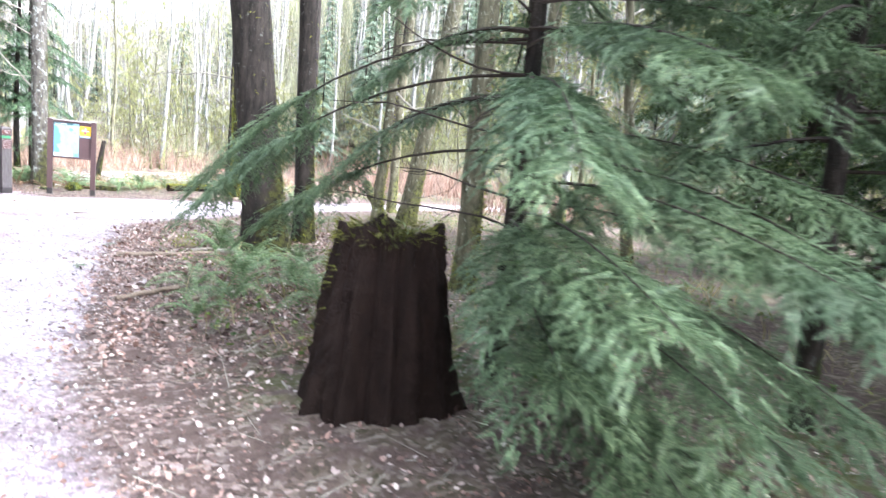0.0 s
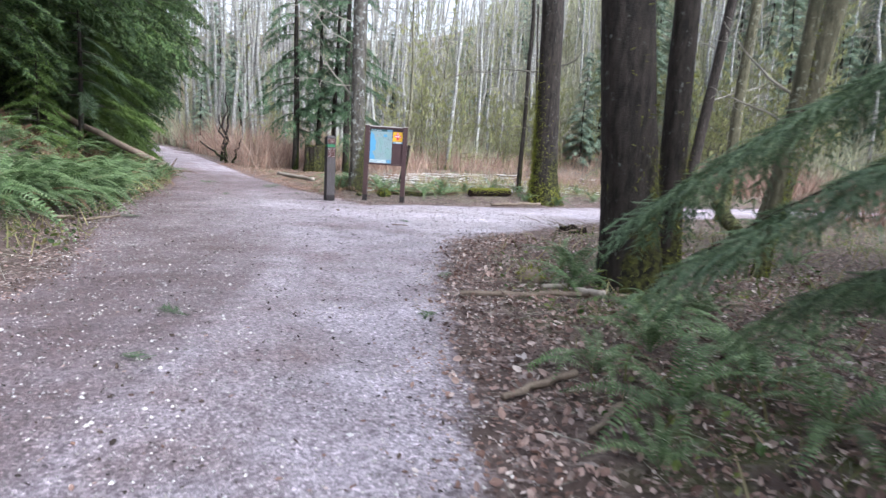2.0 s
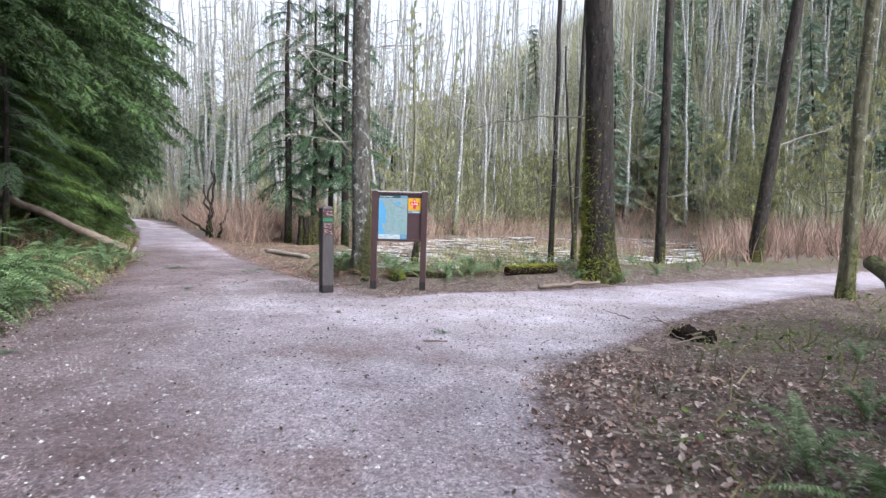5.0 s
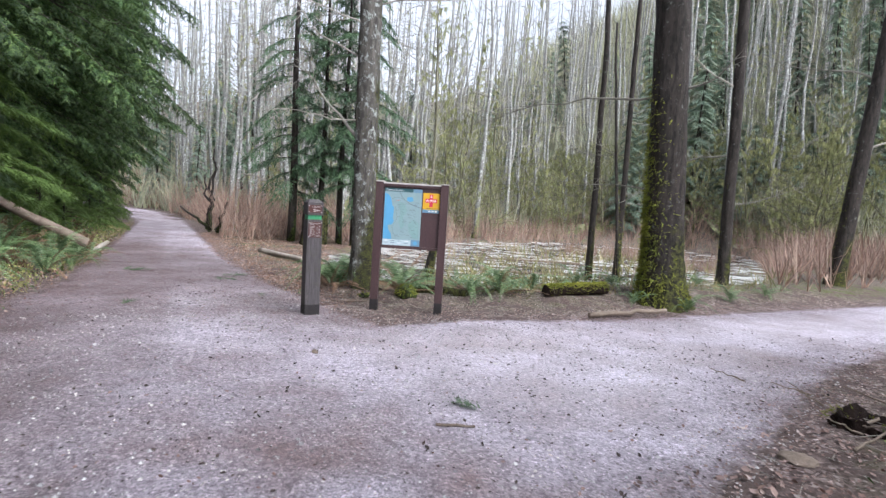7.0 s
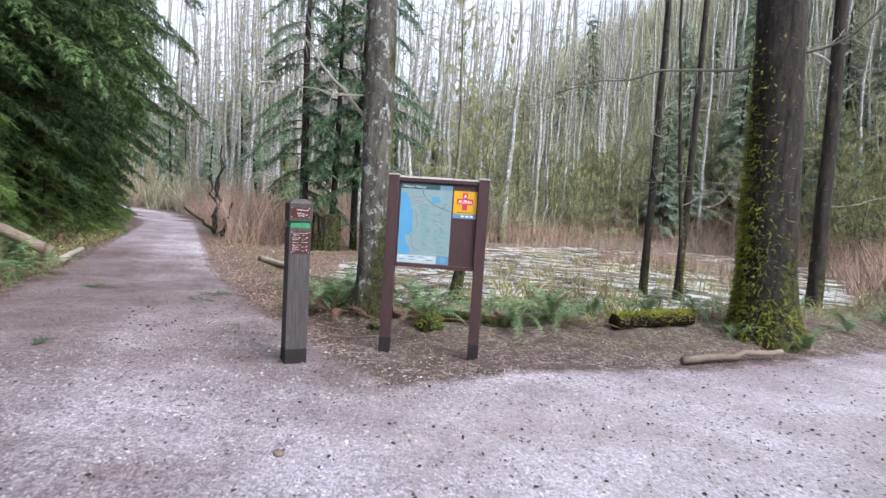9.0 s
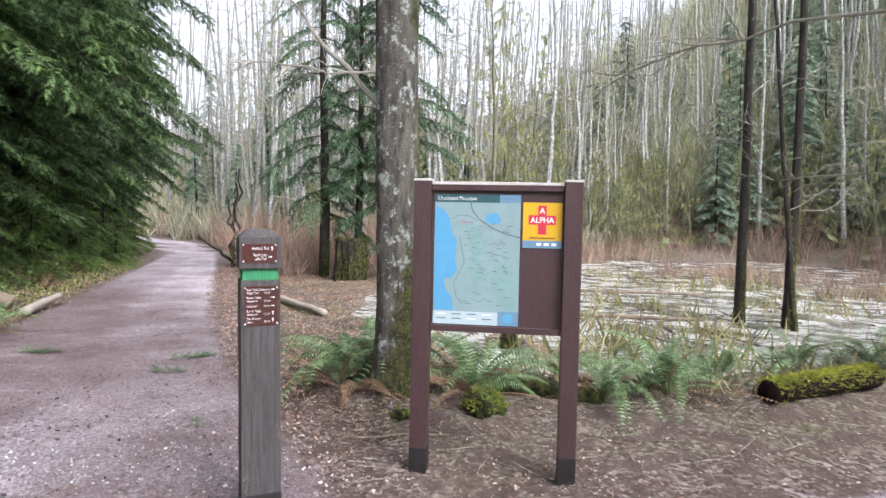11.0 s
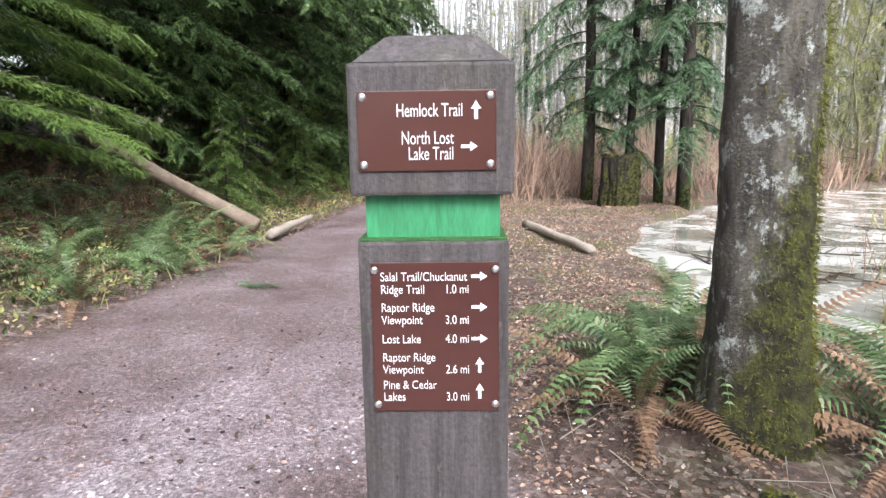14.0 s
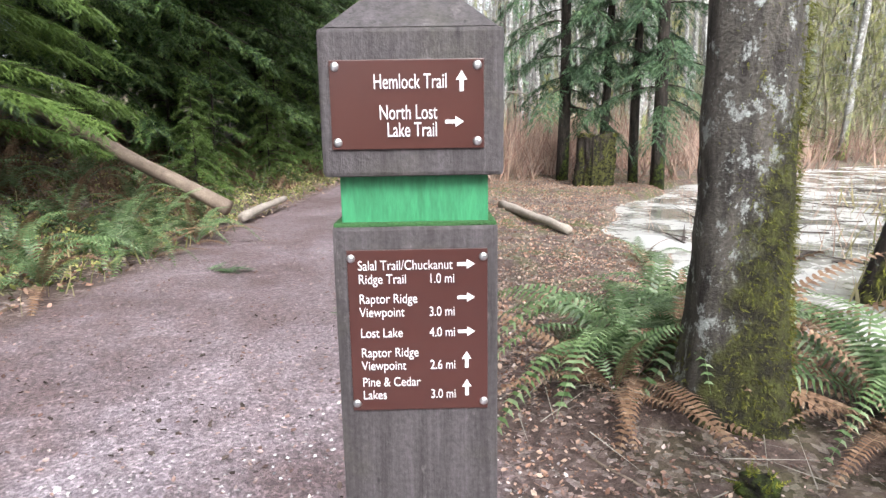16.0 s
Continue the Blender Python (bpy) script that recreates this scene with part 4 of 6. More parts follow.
    w, h = 0.03, 0.105
    cz = 1.895
    part("cross", sheet([(cx - w, cz - h), (cx + w, cz - h), (cx + w, cz - 0.034), (cx + 0.098, cz - 0.034), (cx + 0.098, cz + 0.034), (cx + w, cz + 0.034), (cx + w, cz + h), (cx - w, cz + h), (cx - w, cz + 0.034), (cx - 0.098, cz + 0.034), (cx - 0.098, cz - 0.034), (cx - w, cz - 0.034)], y - 0.0007, 0.0007), M_RED, al, "red cross")
    lettering("ALPHA", 0.058, cx, cz - 0.020, y - 0.0013, M_WHITE, al, "CENTER", 0.95, 0.001)
    lettering("A", 0.058, cx, cz + 0.048, y - 0.0013, M_WHITE, al, "CENTER", 0.95, 0.001)
    part("text_bar", sheet(rect(ax0 + 0.05, az0 + 0.07, ax1 - 0.05, az0 + 0.078), y - 0.0007, 0.0006), M_BROWN, al)
    for i in range(3):
        part("text_bar", sheet(rect(ax0 + 0.10 + 0.055 * i, az0 + 0.018, ax0 + 0.135 + 0.055 * i, az0 + 0.038), y - 0.0013, 0.0005), M_WHITE, al)
    return k


sign_post()
map_board()

# ---- large trees beside the trails ----
def large_tree(label, x, y, height, r0, r1, lean, bark_mat, flare=0.6, seed=0, moss=0, limbs=(), name="mossy_tree", drop=0.25, z=None, flare_h=0.45, moss_dir=0.6, moss_mat=None, moss_size=1.0):
    """A trunk with flared, fluted foot, moss cushions and single limbs (height, azimuth, length, rise, radius)."""
    r = np.random.default_rng(seed)
    z0 = ground_z(x, y) if z is None else z
    t = thing(name, label, "tree", pose(x, y, z0), "large trees by the trail")
    k, sides = 40, 28
    s = np.concatenate([np.linspace(0, 0.16, 20), np.linspace(0.175, 1, 20)])
    h = -drop + (height + drop) * s
    ang = np.arange(sides) * 2 * np.pi / sides
    lobes = 0.55 * np.cos(ang * 5 + r.uniform(0, 6)) + 0.35 * np.cos(ang * 3 + r.uniform(0, 6))
    rad = (r0 + (r1 - r0) * np.clip(h / height, 0, 1))[:, None] * np.ones(sides)
    fl = np.exp(-np.clip(h + drop * 0.3, 0, 99) / flare_h)[:, None]
    rad = rad * (1 + flare * fl * (0.75 + 0.35 * lobes[None, :])) * (1 + 0.035 * np.cos(ang * 4 + h[:, None] * 0.6) + r.normal(0, 0.012, (k, sides)))
    bend = np.cumsum(r.normal(0, 0.012, (k, 2)), axis=0) * np.clip(h / 5, 0, 1)[:, None]
    pts = np.c_[lean[0] * np.clip(h, 0, 99) + bend[:, 0], lean[1] * np.clip(h, 0, 99) + bend[:, 1], h]
    part("trunk", Geo().tube(pts, rad, sides), bark_mat, t, smooth=True)
    if moss:
        u = r.beta(0.9, 2.2, moss) * min(5.0, height)
        az = moss_dir + r.normal(0, 0.75, moss) + np.where(u < 0.5, r.normal(0, 1.6, moss), 0)
        cx = np.interp(u, h, pts[:, 0])
        cy = np.interp(u, h, pts[:, 1])
        rr = np.array([np.interp(q, h, rad.mean(axis=1)) for q in u]) * 1.0
        o = np.c_[cx + rr * np.cos(az), cy + rr * np.sin(az), u]
        nrm = np.c_[np.cos(az), np.sin(az), r.normal(0, 0.3, moss)]
        d = nrm * 0.6 + np.c_[r.normal(0, 0.5, moss), r.normal(0, 0.5, moss), r.uniform(-1.2, 0.2, moss)]
        part("moss", Geo().stamp(*FEATHER_MID, o, d, nrm + r.normal(0, 0.5, (moss, 3)), moss_size * r.uniform(0.035, 0.10, moss)), moss_mat or M_MOSS, t, "yellow-green moss tufts")
    for (lh, la, ll, lr, lrad) in limbs:
        o = np.array([np.interp(lh, h, pts[:, c]) for c in range(3)])
        a = radians(la)
        lp, _ = wander(r, o, (math.cos(a), math.sin(a), lr), ll, 8, 0.02, 0.14)
        g = Geo().tube(lp, np.linspace(lrad, 0.006, 9), 6, False)
        for j in range(int(5 + 3 * ll)):
            q = lp[2 + int(r.integers(0, 7))]
            tw, dd = wander(r, q, unit(lp[-1] - lp[0]) + r.normal(0, 0.6, 3), ll * r.uniform(0.15, 0.4), 4, 0.0, 0.3)
            g.tube(tw, np.linspace(0.008, 0.003, 5), 3, False)
            for _ in range(2):
                t2, _ = wander(r, tw[2], dd + r.normal(0, 0.6, 3), ll * r.uniform(0.08, 0.2), 3, 0, 0.3)
                g.tube(t2, np.linspace(0.005, 0.002, 4), 3, False)
        part("limb", g, M_TWIG, t, "bare twiggy limb")
    return t


large_tree("stout mossy dark-barked tree with ferns at its foot", -2.50, 10.72, 13, 0.345, 0.27, (-0.105, -0.04), M_BARK_A, 0.42, 1, 700, [(5.0, 170, 2.5, 0.4, 0.05), (7, 20, 3, 0.5, 0.05)], moss_dir=0.2, moss_mat=M_MOSS_DARK)
large_tree("slender dark tree close behind a stout one", -2.22, 12.1, 12, 0.185, 0.15, (-0.03, 0.0), M_BARK_A, 0.5, 2, 300, [(6, 60, 2, 0.4, 0.04)])
large_tree("tall mossy tree with yellow-green moss round its foot", -7.15, 22.55, 15, 0.40, 0.27, (-0.045, -0.02), M_BARK_A, 0.8, 3, 4500, [(4.3, 172, 5.0, -0.16, 0.03), (4.4, -10, 1.6, -0.15, 0.03), (2.3, 190, 2.2, -0.05, 0.014), (7.5, 200, 3, 0.4, 0.05)], moss_dir=3.3, moss_size=1.25)
large_tree("slim grey tree at the pond's edge", -6.25, 28.3, 16, 0.17, 0.12, (-0.01, 0.0), M_BARK_A, 0.4, 4, 500, [(4.2, 150, 2.5, 0.1, 0.03), (2.8, 20, 2, 0.1, 0.02), (6, 200, 3, 0.3, 0.03)], moss_dir=2.5)
large_tree("leaning mossy tree beside the side trail", -3.3, 30.6, 15, 0.23, 0.15, (0.10, 0.03), M_BARK_A, 0.5, 5, 900, [(4, 30, 3, 0.3, 0.04), (6, 150, 3, 0.4, 0.04)], moss_dir=2.5)
large_tree("alder with white lichen patches and mossy foot behind the board", -12.45, 19.30, 14, 0.235, 0.17, (-0.006, -0.004), M_BARK_K, 0.9, 6, 5200, [(2.75, 212, 2.6, 2.0, 0.04), (3.4, 225, 1.9, 0.1, 0.014), (4.5, 200, 2.2, 0.5, 0.02), (5.2, 235, 2.4, 0.3, 0.02), (5.6, 30, 2.0, 0.5, 0.02)], drop=0.3, flare_h=0.42, moss_dir=0.3, moss_mat=M_MOSS_DARK, moss_size=0.42, z=0.02)
large_tree("slim mossy tree among undergrowth", -0.95, 12.75, 11, 0.10, 0.07, (0.05, 0.02), M_BARK_MOSS, 0.4, 7, 700, [(2.2, 200, 1.2, 0.5, 0.02), (4, 30, 2, 0.4, 0.02)])
large_tree("leaning moss-covered tree by the side trail", -0.75, 17.8, 12, 0.25, 0.16, (0.16, 0.03), M_BARK_MOSS, 0.4, 8, 1200, [(3, 200, 2.5, 0.6, 0.04), (5, 20, 2, 0.5, 0.04)])
large_tree("slim mossy tree among undergrowth", 2.3, 14.2, 12, 0.17, 0.12, (0.02, 0.0), M_BARK_MOSS, 0.4, 9, 700, [(3, 100, 2, 0.4, 0.02)])
large_tree("slim mossy tree among undergrowth", 0.9, 8.6, 12, 0.15, 0.10, (0.03, 0.0), M_BARK_MOSS, 0.4, 10, 700, [(3, 100, 2, 0.4, 0.02)])
large_tree("slim mossy tree among undergrowth", -1.7, 22.5, 12, 0.16, 0.12, (0.02, 0.0), M_BARK_MOSS, 0.4, 11, 500, [(3, 100, 2, 0.4, 0.02)])
for i, (x, y, lx, hh, rr) in enumerate([(-10.25, 29.0, 0.0, 14, 0.11), (-9.3, 28.6, 0.02, 12, 0.10), (-9.15, 28.3, -0.07, 8, 0.06)]):
    large_tree("thin bare grey tree standing in the pond's margin", x, y, hh, rr, rr * 0.5, (lx, 0.0), M_BARK_A, 0.35, 30 + i, 200, [(2.5, 20, 1.6, 0.1, 0.012), (4, 160, 2, 0.3, 0.015), (5, 60, 2, 0.4, 0.015)], "thin_tree", z=-0.2)
large_tree("broken mossy snag at the water's edge", -13.1, 23.2, 1.9, 0.14, 0.07, (0.14, 0.05), M_BARK_A, 0.3, 40, 200, [], "tree_snag", z=-0.2, moss_dir=3.0)

# ---- rotten stump and the hemlock sapling beside it ----
def stump(label, x, y, h, r0, r1, seed, mat, moss, z=0.0, top_rag=0.10, moss_mat=None):
    r = np.random.default_rng(seed)
    t = thing("tree_stump", label, "stump", pose(x, y, z), "stumps")
    sides, k = 84, 34
    ang = np.arange(sides) * 2 * np.pi / sides
    s = np.linspace(0, 1, k)
    lob = 0.10 * np.cos(ang * 3 + 1) + 0.05 * np.cos(ang * 7 + 2) + 0.05 * np.cos(ang * 13) + 0.03 * np.cos(ang * 21 + 1) + r.normal(0, 0.035, sides)
    rad = (r0 + (r1 - r0) * s ** 0.75)[:, None] * (1 + lob[None, :] * (1.2 - 0.5 * s[:, None])) * (1 + r.normal(0, 0.02, (k, sides)) + 0.06 * np.sin(9 * s[:, None] + 4 * ang[None, :]) * np.cos(9 * ang[None, :] + 2 * s[:, None]))
    rag = top_rag * (np.cos(ang * 3 + 0.5) + 0.6 * np.cos(ang * 7) + r.normal(0, 0.15, sides))
    v = np.c_[(rad * np.cos(ang)).ravel(), (rad * np.sin(ang)).ravel(), ((s * (h + 0.3) - 0.3)[:, None] + s[:, None] ** 6 * rag[None, :]).ravel()]
    inner = np.c_[0.62 * rad[-1] * np.cos(ang), 0.62 * rad[-1] * np.sin(ang), h - 0.14 + 0.3 * rag]
    v = np.vstack([v, inner, [[0, 0, h - 0.2]]])
    f = []
    for i in range(k):
        for j in range(sides):
            a, b, c, d = i * sides + j, i * sides + (j + 1) % sides, (i + 1) * sides + (j + 1) % sides, (i + 1) * sides + j
            f += [(a, b, c), (a, c, d)]
    cen = len(v) - 1
    f += [(k * sides + j, k * sides + (j + 1) % sides, cen) for j in range(sides)]
    part("wood", Geo().add(v, f), mat, t, smooth=True)
    n = moss
    az, rr = r.uniform(0, 6.283, n), r1 * np.sqrt(r.uniform(0.35, 1.15, n))
    zt = h - 0.03 + r.normal(0, 0.04, n)
    sidey = r.random(n) < 0.45
    zt = np.where(sidey, h * r.beta(2.5, 1, n), zt)
    rr = np.where(sidey, r0 + (r1 - r0) * np.clip(zt / h, 0, 1) ** 0.75, rr)
    az = np.where(sidey, 2.7 + r.normal(0, 0.45, n), az)
    o = np.c_[rr * np.cos(az), rr * np.sin(az), zt]
    d = np.c_[np.cos(az), np.sin(az), r.uniform(-0.4, 1.0, n)]
    part("moss", Geo().stamp(*FEATHER_MID, o, d, r.normal(0, 1, (n, 3)), r.uniform(0.03, 0.08, n)), moss_mat or M_MOSS, t, "moss tufts on the broken rim")
    return t


stump("blackened rotten stump with mossy broken top", 0.30, 4.35, 1.16, 0.56, 0.31, 3, M_ROT, 1100, top_rag=0.045, moss_mat=M_MOSS_DARK)
stump("moss-capped old stump beneath conifers", -22.4, 30.0, 1.45, 0.55, 0.50, 4, M_BARK_A, 1500, ground_z(-22.4, 30.0), 0.06, M_MOSS_DARK)

SAPLING = conifer_meshes(11, 7.5, 1.7, 2.0, 34, 0.36, 0.15, 0.055, 0.5, M_HEMLOCK, FEATHER_FINE, 0.085, 0.5, 0.10)
sap = set_tree(SAPLING, "hemlock_sapling", "young hemlock with drooping lacy green sprays beside a stump", "tree", pose(1.12, 4.9, 0), "hemlocks")


def low_bough(parent, z, azim, length, rise, droop, seed, twig=0.42, spacing=0.045, clean=0.3, fl=0.13, mat=None):
    """One long bough of a near hemlock, with its lacy flat sprays."""
    r = np.random.default_rng(seed)
    pts, O, D, N, S = bough(np.array([0, 0, z]), radians(azim), length, rise, droop, spacing, twig, fl, r, 0.08, clean, 0.18)
    b = part("bough", Geo().tube(pts, np.linspace(0.014, 0.003, len(pts)), 5, False), M_TWIG_DARK, parent)
    part("needle_spray", Geo().stamp(*FEATHER_FINE, O, D, N, S), mat or M_HEMLOCK, b)


for i, (z, az, ln, ri, dr, tw) in enumerate([(2.55, 154, 3.5, 0.05, 0.42, 0.55), (2.3, 165, 2.9, 0.0, 0.42, 0.5), (1.75, 150, 2.5, 0.05, 0.36, 0.5), (1.25, 268, 1.9, 0.10, 0.2, 0.5), (0.95, 272, 2.0, 0.05, 0.18, 0.5), (1.3, 278, 2.5, 0.12, 0.2, 0.45), (1.0, 284, 2.5, 0.05, 0.2, 0.45), (1.5, 292, 2.6, 0.15, 0.25, 0.45),
        (0.7, 288, 2.3, 0.0, 0.15, 0.45), (1.7, 305, 2.6, 0.1, 0.3, 0.5), (1.1, 310, 2.4, 0.05, 0.25, 0.5), (1.9, 325, 2.4, 0.1, 0.3, 0.5), (2.2, 275, 2.3, 0.05, 0.3, 0.45), (1.4, 340, 2.2, 0.05, 0.25, 0.45), (0.5, 300, 2.2, 0.0, 0.1, 0.45), (1.9, 20, 2.0, 0.05, 0.3, 0.4), (1.6, 60, 1.9, 0.05, 0.3, 0.4)] + [(2.5 + 0.3 * j, 285 + 17 * ((j * 3) % 5), 2.3, 0.08, 0.3, 0.45) for j in range(6)]):
    low_bough(sap, z, az, ln, ri, dr, 400 + i, tw, clean=0.55 if i < 3 else 0.3)
RD = np.random.default_rng(12)
for i in range(9):
    a = radians(RD.uniform(120, 260))
    lp, dd = wander(RD, (0, 0, 1.2 + 0.22 * i), (math.cos(a), math.sin(a), 0.1), RD.uniform(0.9, 1.7), 7, -0.03, 0.1)
    g = Geo().tube(lp, np.linspace(0.011, 0.003, 8), 5, False)
    for j in range(5):
        tw, _ = wander(RD, lp[2 + j], dd + RD.normal(0, 0.7, 3), RD.uniform(0.15, 0.45), 4, 0, 0.25)
        g.tube(tw, np.linspace(0.005, 0.002, 5), 3, False)
    part("dead_branch", g, M_TWIG_DARK, sap, "bare dead lower branch")
sap2 = set_tree(SAPLING, "hemlock_sapling", "young hemlock behind the stump's neighbour", "tree", pose(3.3, 4.6, 0, 0, 0, 130), "hemlocks")
for i, (z, az, ln) in enumerate([(1.0, 200, 2.2), (1.5, 225, 2.3), (0.7, 240, 2.2), (1.8, 180, 2.2), (1.2, 160, 2.0), (2.2, 210, 2.2), (2.6, 190, 2.2), (0.9, 270, 2.0)]):
    low_bough(sap2, z, az, ln, 0.05, 0.25, 450 + i)

# ---- conifers along the uphill side of the trail ----
BIG = [conifer_meshes(50 + i, h, rc, 1.5, 185, 0.8, 0.28, 0.19, 0.42, M_CEDAR, FEATHER_BIG, 0.28, 0.36, 0.16, 0.3, 0.42, 0.32) for i, (h, rc) in enumerate(((20, 5.6), (23, 6.0)))]
CEDARS = [(-16.8, 8.4), (-19.0, 11.0), (-20.9, 13.0), (-23.6, 15.2), (-26.4, 17.9), (-28.2, 20.7), (-30.9, 23.4), (-34.6, 26.2), (-39.0, 29.2), (-44.4, 32.8), (-31.9, 20.9), (-51.0, 34.8),
          (-20.0, 6.5), (-24.5, 10.0), (-29.0, 13.5), (-33.5, 17.5), (-39.0, 22.0), (-14.0, 4.0), (-45.0, 30.0)]
for i, (x, y) in enumerate(CEDARS):
    k = 0.9 + 0.25 * ((i * 37) % 10) / 10
    set_tree(BIG[i % 2], "cedar_tree", "dense dark green cedar with drooping boughs on the bank", "tree", pose(x, y, ground_z(x, y), 0, 0, i * 67) @ Matrix.Diagonal((k, k, k, 1)), "cedars on the bank")

# brighter copy of M_CEDAR: the light on these sprays is in the colour
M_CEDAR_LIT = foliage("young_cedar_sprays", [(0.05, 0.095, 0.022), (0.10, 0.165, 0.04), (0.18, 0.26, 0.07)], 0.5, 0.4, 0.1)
ced = set_tree(SAPLING, "young_cedar", "young cedar with sprays coloured as if lit, over the trail", "tree", pose(-19.8, 15.0, ground_z(-19.8, 15.0), 0, 0, 70), "young cedars")
for i, (z, az, ln, ri, dr) in enumerate([(1.75, 52, 3.1, 0.10, 0.16), (2.6, 44, 3.0, 0.05, 0.2), (3.0, 62, 2.9, 0.1, 0.2), (3.5, 50, 2.7, 0.1, 0.2), (2.9, 30, 2.6, 0.0, 0.25), (2.2, 20, 2.6, 0.0, 0.25), (3.9, 40, 2.4, 0.1, 0.25), (1.5, 30, 2.4, 0.0, 0.2), (2.3, 70, 2.6, 0.0, 0.25), (4.3, 60, 2.2, 0.1, 0.25), (1.9, 0, 2.4, 0.0, 0.25), (3.2, 10, 2.4, 0.0, 0.25)]):
    low_bough(ced, z, az, ln, ri, dr, 480 + i, 0.5, 0.07, 0.25, 0.17, M_CEDAR_LIT)

YOUNG = conifer_meshes(12, 4.6, 1.5, 0.25, 46, 0.42, 0.17, 0.09, 0.42, M_CEDAR_LIT, FEATHER_MID, 0.05, 0.7, 0.12, 0.2, 1.0, 0.25)
for i, (x, y, k) in enumerate([(-23.8, 19.4, 0.55), (-25.6, 20.3, 0.8), (-27.4, 22.3, 0.7), (-29.0, 23.2, 1.0), (-30.6, 25.2, 0.8), (-33.0, 27.2, 1.0), (-36.2, 29.6, 0.9), (-40.0, 32.2, 1.0), (-44.0, 35.0, 1.0), (-17.6, 12.4, 0.7), (-26.8, 19.6, 1.0)]):
    set_tree(YOUNG, "young_cedar", "bushy young cedar with sprays coloured as if lit, at the wood's edge", "tree", pose(x, y, ground_z(x, y), 0, 0, 80 * i) @ Matrix.Diagonal((k, k, k, 1)), "young cedars")

# ---- group of spruces by the pond ----
SPRUCE = [conifer_meshes(70 + i, h, rc, fb, nb, 0.95, 0.26, 0.15, 0.50, M_SPRUCE, FEATHER_MID, tr, 0.7, 0.08, 0.2, 0.75, 0.25) for i, (h, rc, fb, nb, tr) in enumerate(((17, 3.0, 2.2, 50, 0.20), (14, 2.4, 3.4, 32, 0.15)))]
for i, (x, y, j) in enumerate([(-24.3, 30.6, 0), (-23.2, 31.3, 1), (-22.3, 31.6, 1), (-21.4, 31.4, 0)]):
    set_tree(SPRUCE[j], "spruce_tree", "dark spruce of a close group beside the pond", "tree", pose(x, y, ground_z(x, y), 0, 0, i * 100), "spruces by the pond")
# far conifer, its needle colour already lightened for haze
FARCON = conifer_meshes(90, 20, 3.6, 1.5, 56, 1.3, 0.8, 0.32, 0.35, M_HAZED_NEEDLE, FEATHER_BIG, 0.25, 0.8, 0.05, 0.2)

# ---- bare alders: beyond the pond, on the hillside and round the place ----
ALDERS = [bare_tree_meshes(100 + i, h, r0, f, nl, ll, m, 5, dr) for i, (h, r0, f, nl, ll, m, dr) in enumerate((
    (19, 0.15, 0.30, 30, 3.6, M_BARK_ALDER, 0), (22, 0.16, 0.35, 28, 3.8, M_BARK_ALDER, 0), (16, 0.12, 0.15, 34, 3.2, M_BARK_ALDER, 6), (14, 0.12, 0.10, 38, 3.2, M_BARK_MOSS, 16), (10, 0.10, 0.08, 34, 2.8, M_BARK_MOSS, 20)))]
MOSSY_BUSH = [bare_tree_meshes(140 + i, h, 0.07, 0.06, 26, 3.4, M_BARK_MOSS, 5, 24, up=0.35, twig_mat=M_BARK_MOSS) for i, h in enumerate((6.0, 7.5))]
LIGHT = [bare_tree_meshes(120 + i, h, r0, f, nl, 3.4, M_BARK_ALDER, 3, 0) for i, (h, r0, f, nl) in enumerate(((22, 0.15, 0.25, 15), (25, 0.17, 0.3, 14), (18, 0.12, 0.12, 17)))]


def plant(n, keep, kinds, name, label, group, x0, x1, y0, y1, gap, seed, scale=(0.8, 1.25), sink=0.0):
    r = np.random.default_rng(seed)
    done = []
    tries = 0
    while len(done) < n and tries < n * 40:
        tries += 1
        x, y = r.uniform(x0, x1), r.uniform(y0, y1)
        if not keep(x, y) or any((x - a) ** 2 + (y - b) ** 2 < gap * gap for a, b in done):
            continue
        done.append((x, y))
        k = r.uniform(*scale)
        set_tree(kinds[int(r.integers(len(kinds)))], name, label, "tree", pose(x, y, ground_z(x, y) - sink, r.normal(0, 2.6), r.normal(0, 2.6), r.uniform(0, 360)) @ Matrix.Diagonal((k, k, k, 1)), group)


def beyond(x, y):
    return float(pond_depth(x, y)) > 1.08 and float(border(x, y)) > 2.0


def rr_(x, y):
    return math.hypot(x + 10, y - 20)


plant(135, lambda x, y: beyond(x, y) and rr_(x, y) > 20, ALDERS[:3], "bare_alder", "pale-barked leafless alder in the wood beyond the pond", "alders beyond the pond", -75, -23, 33, 80, 1.7, 5, (0.9, 1.4))


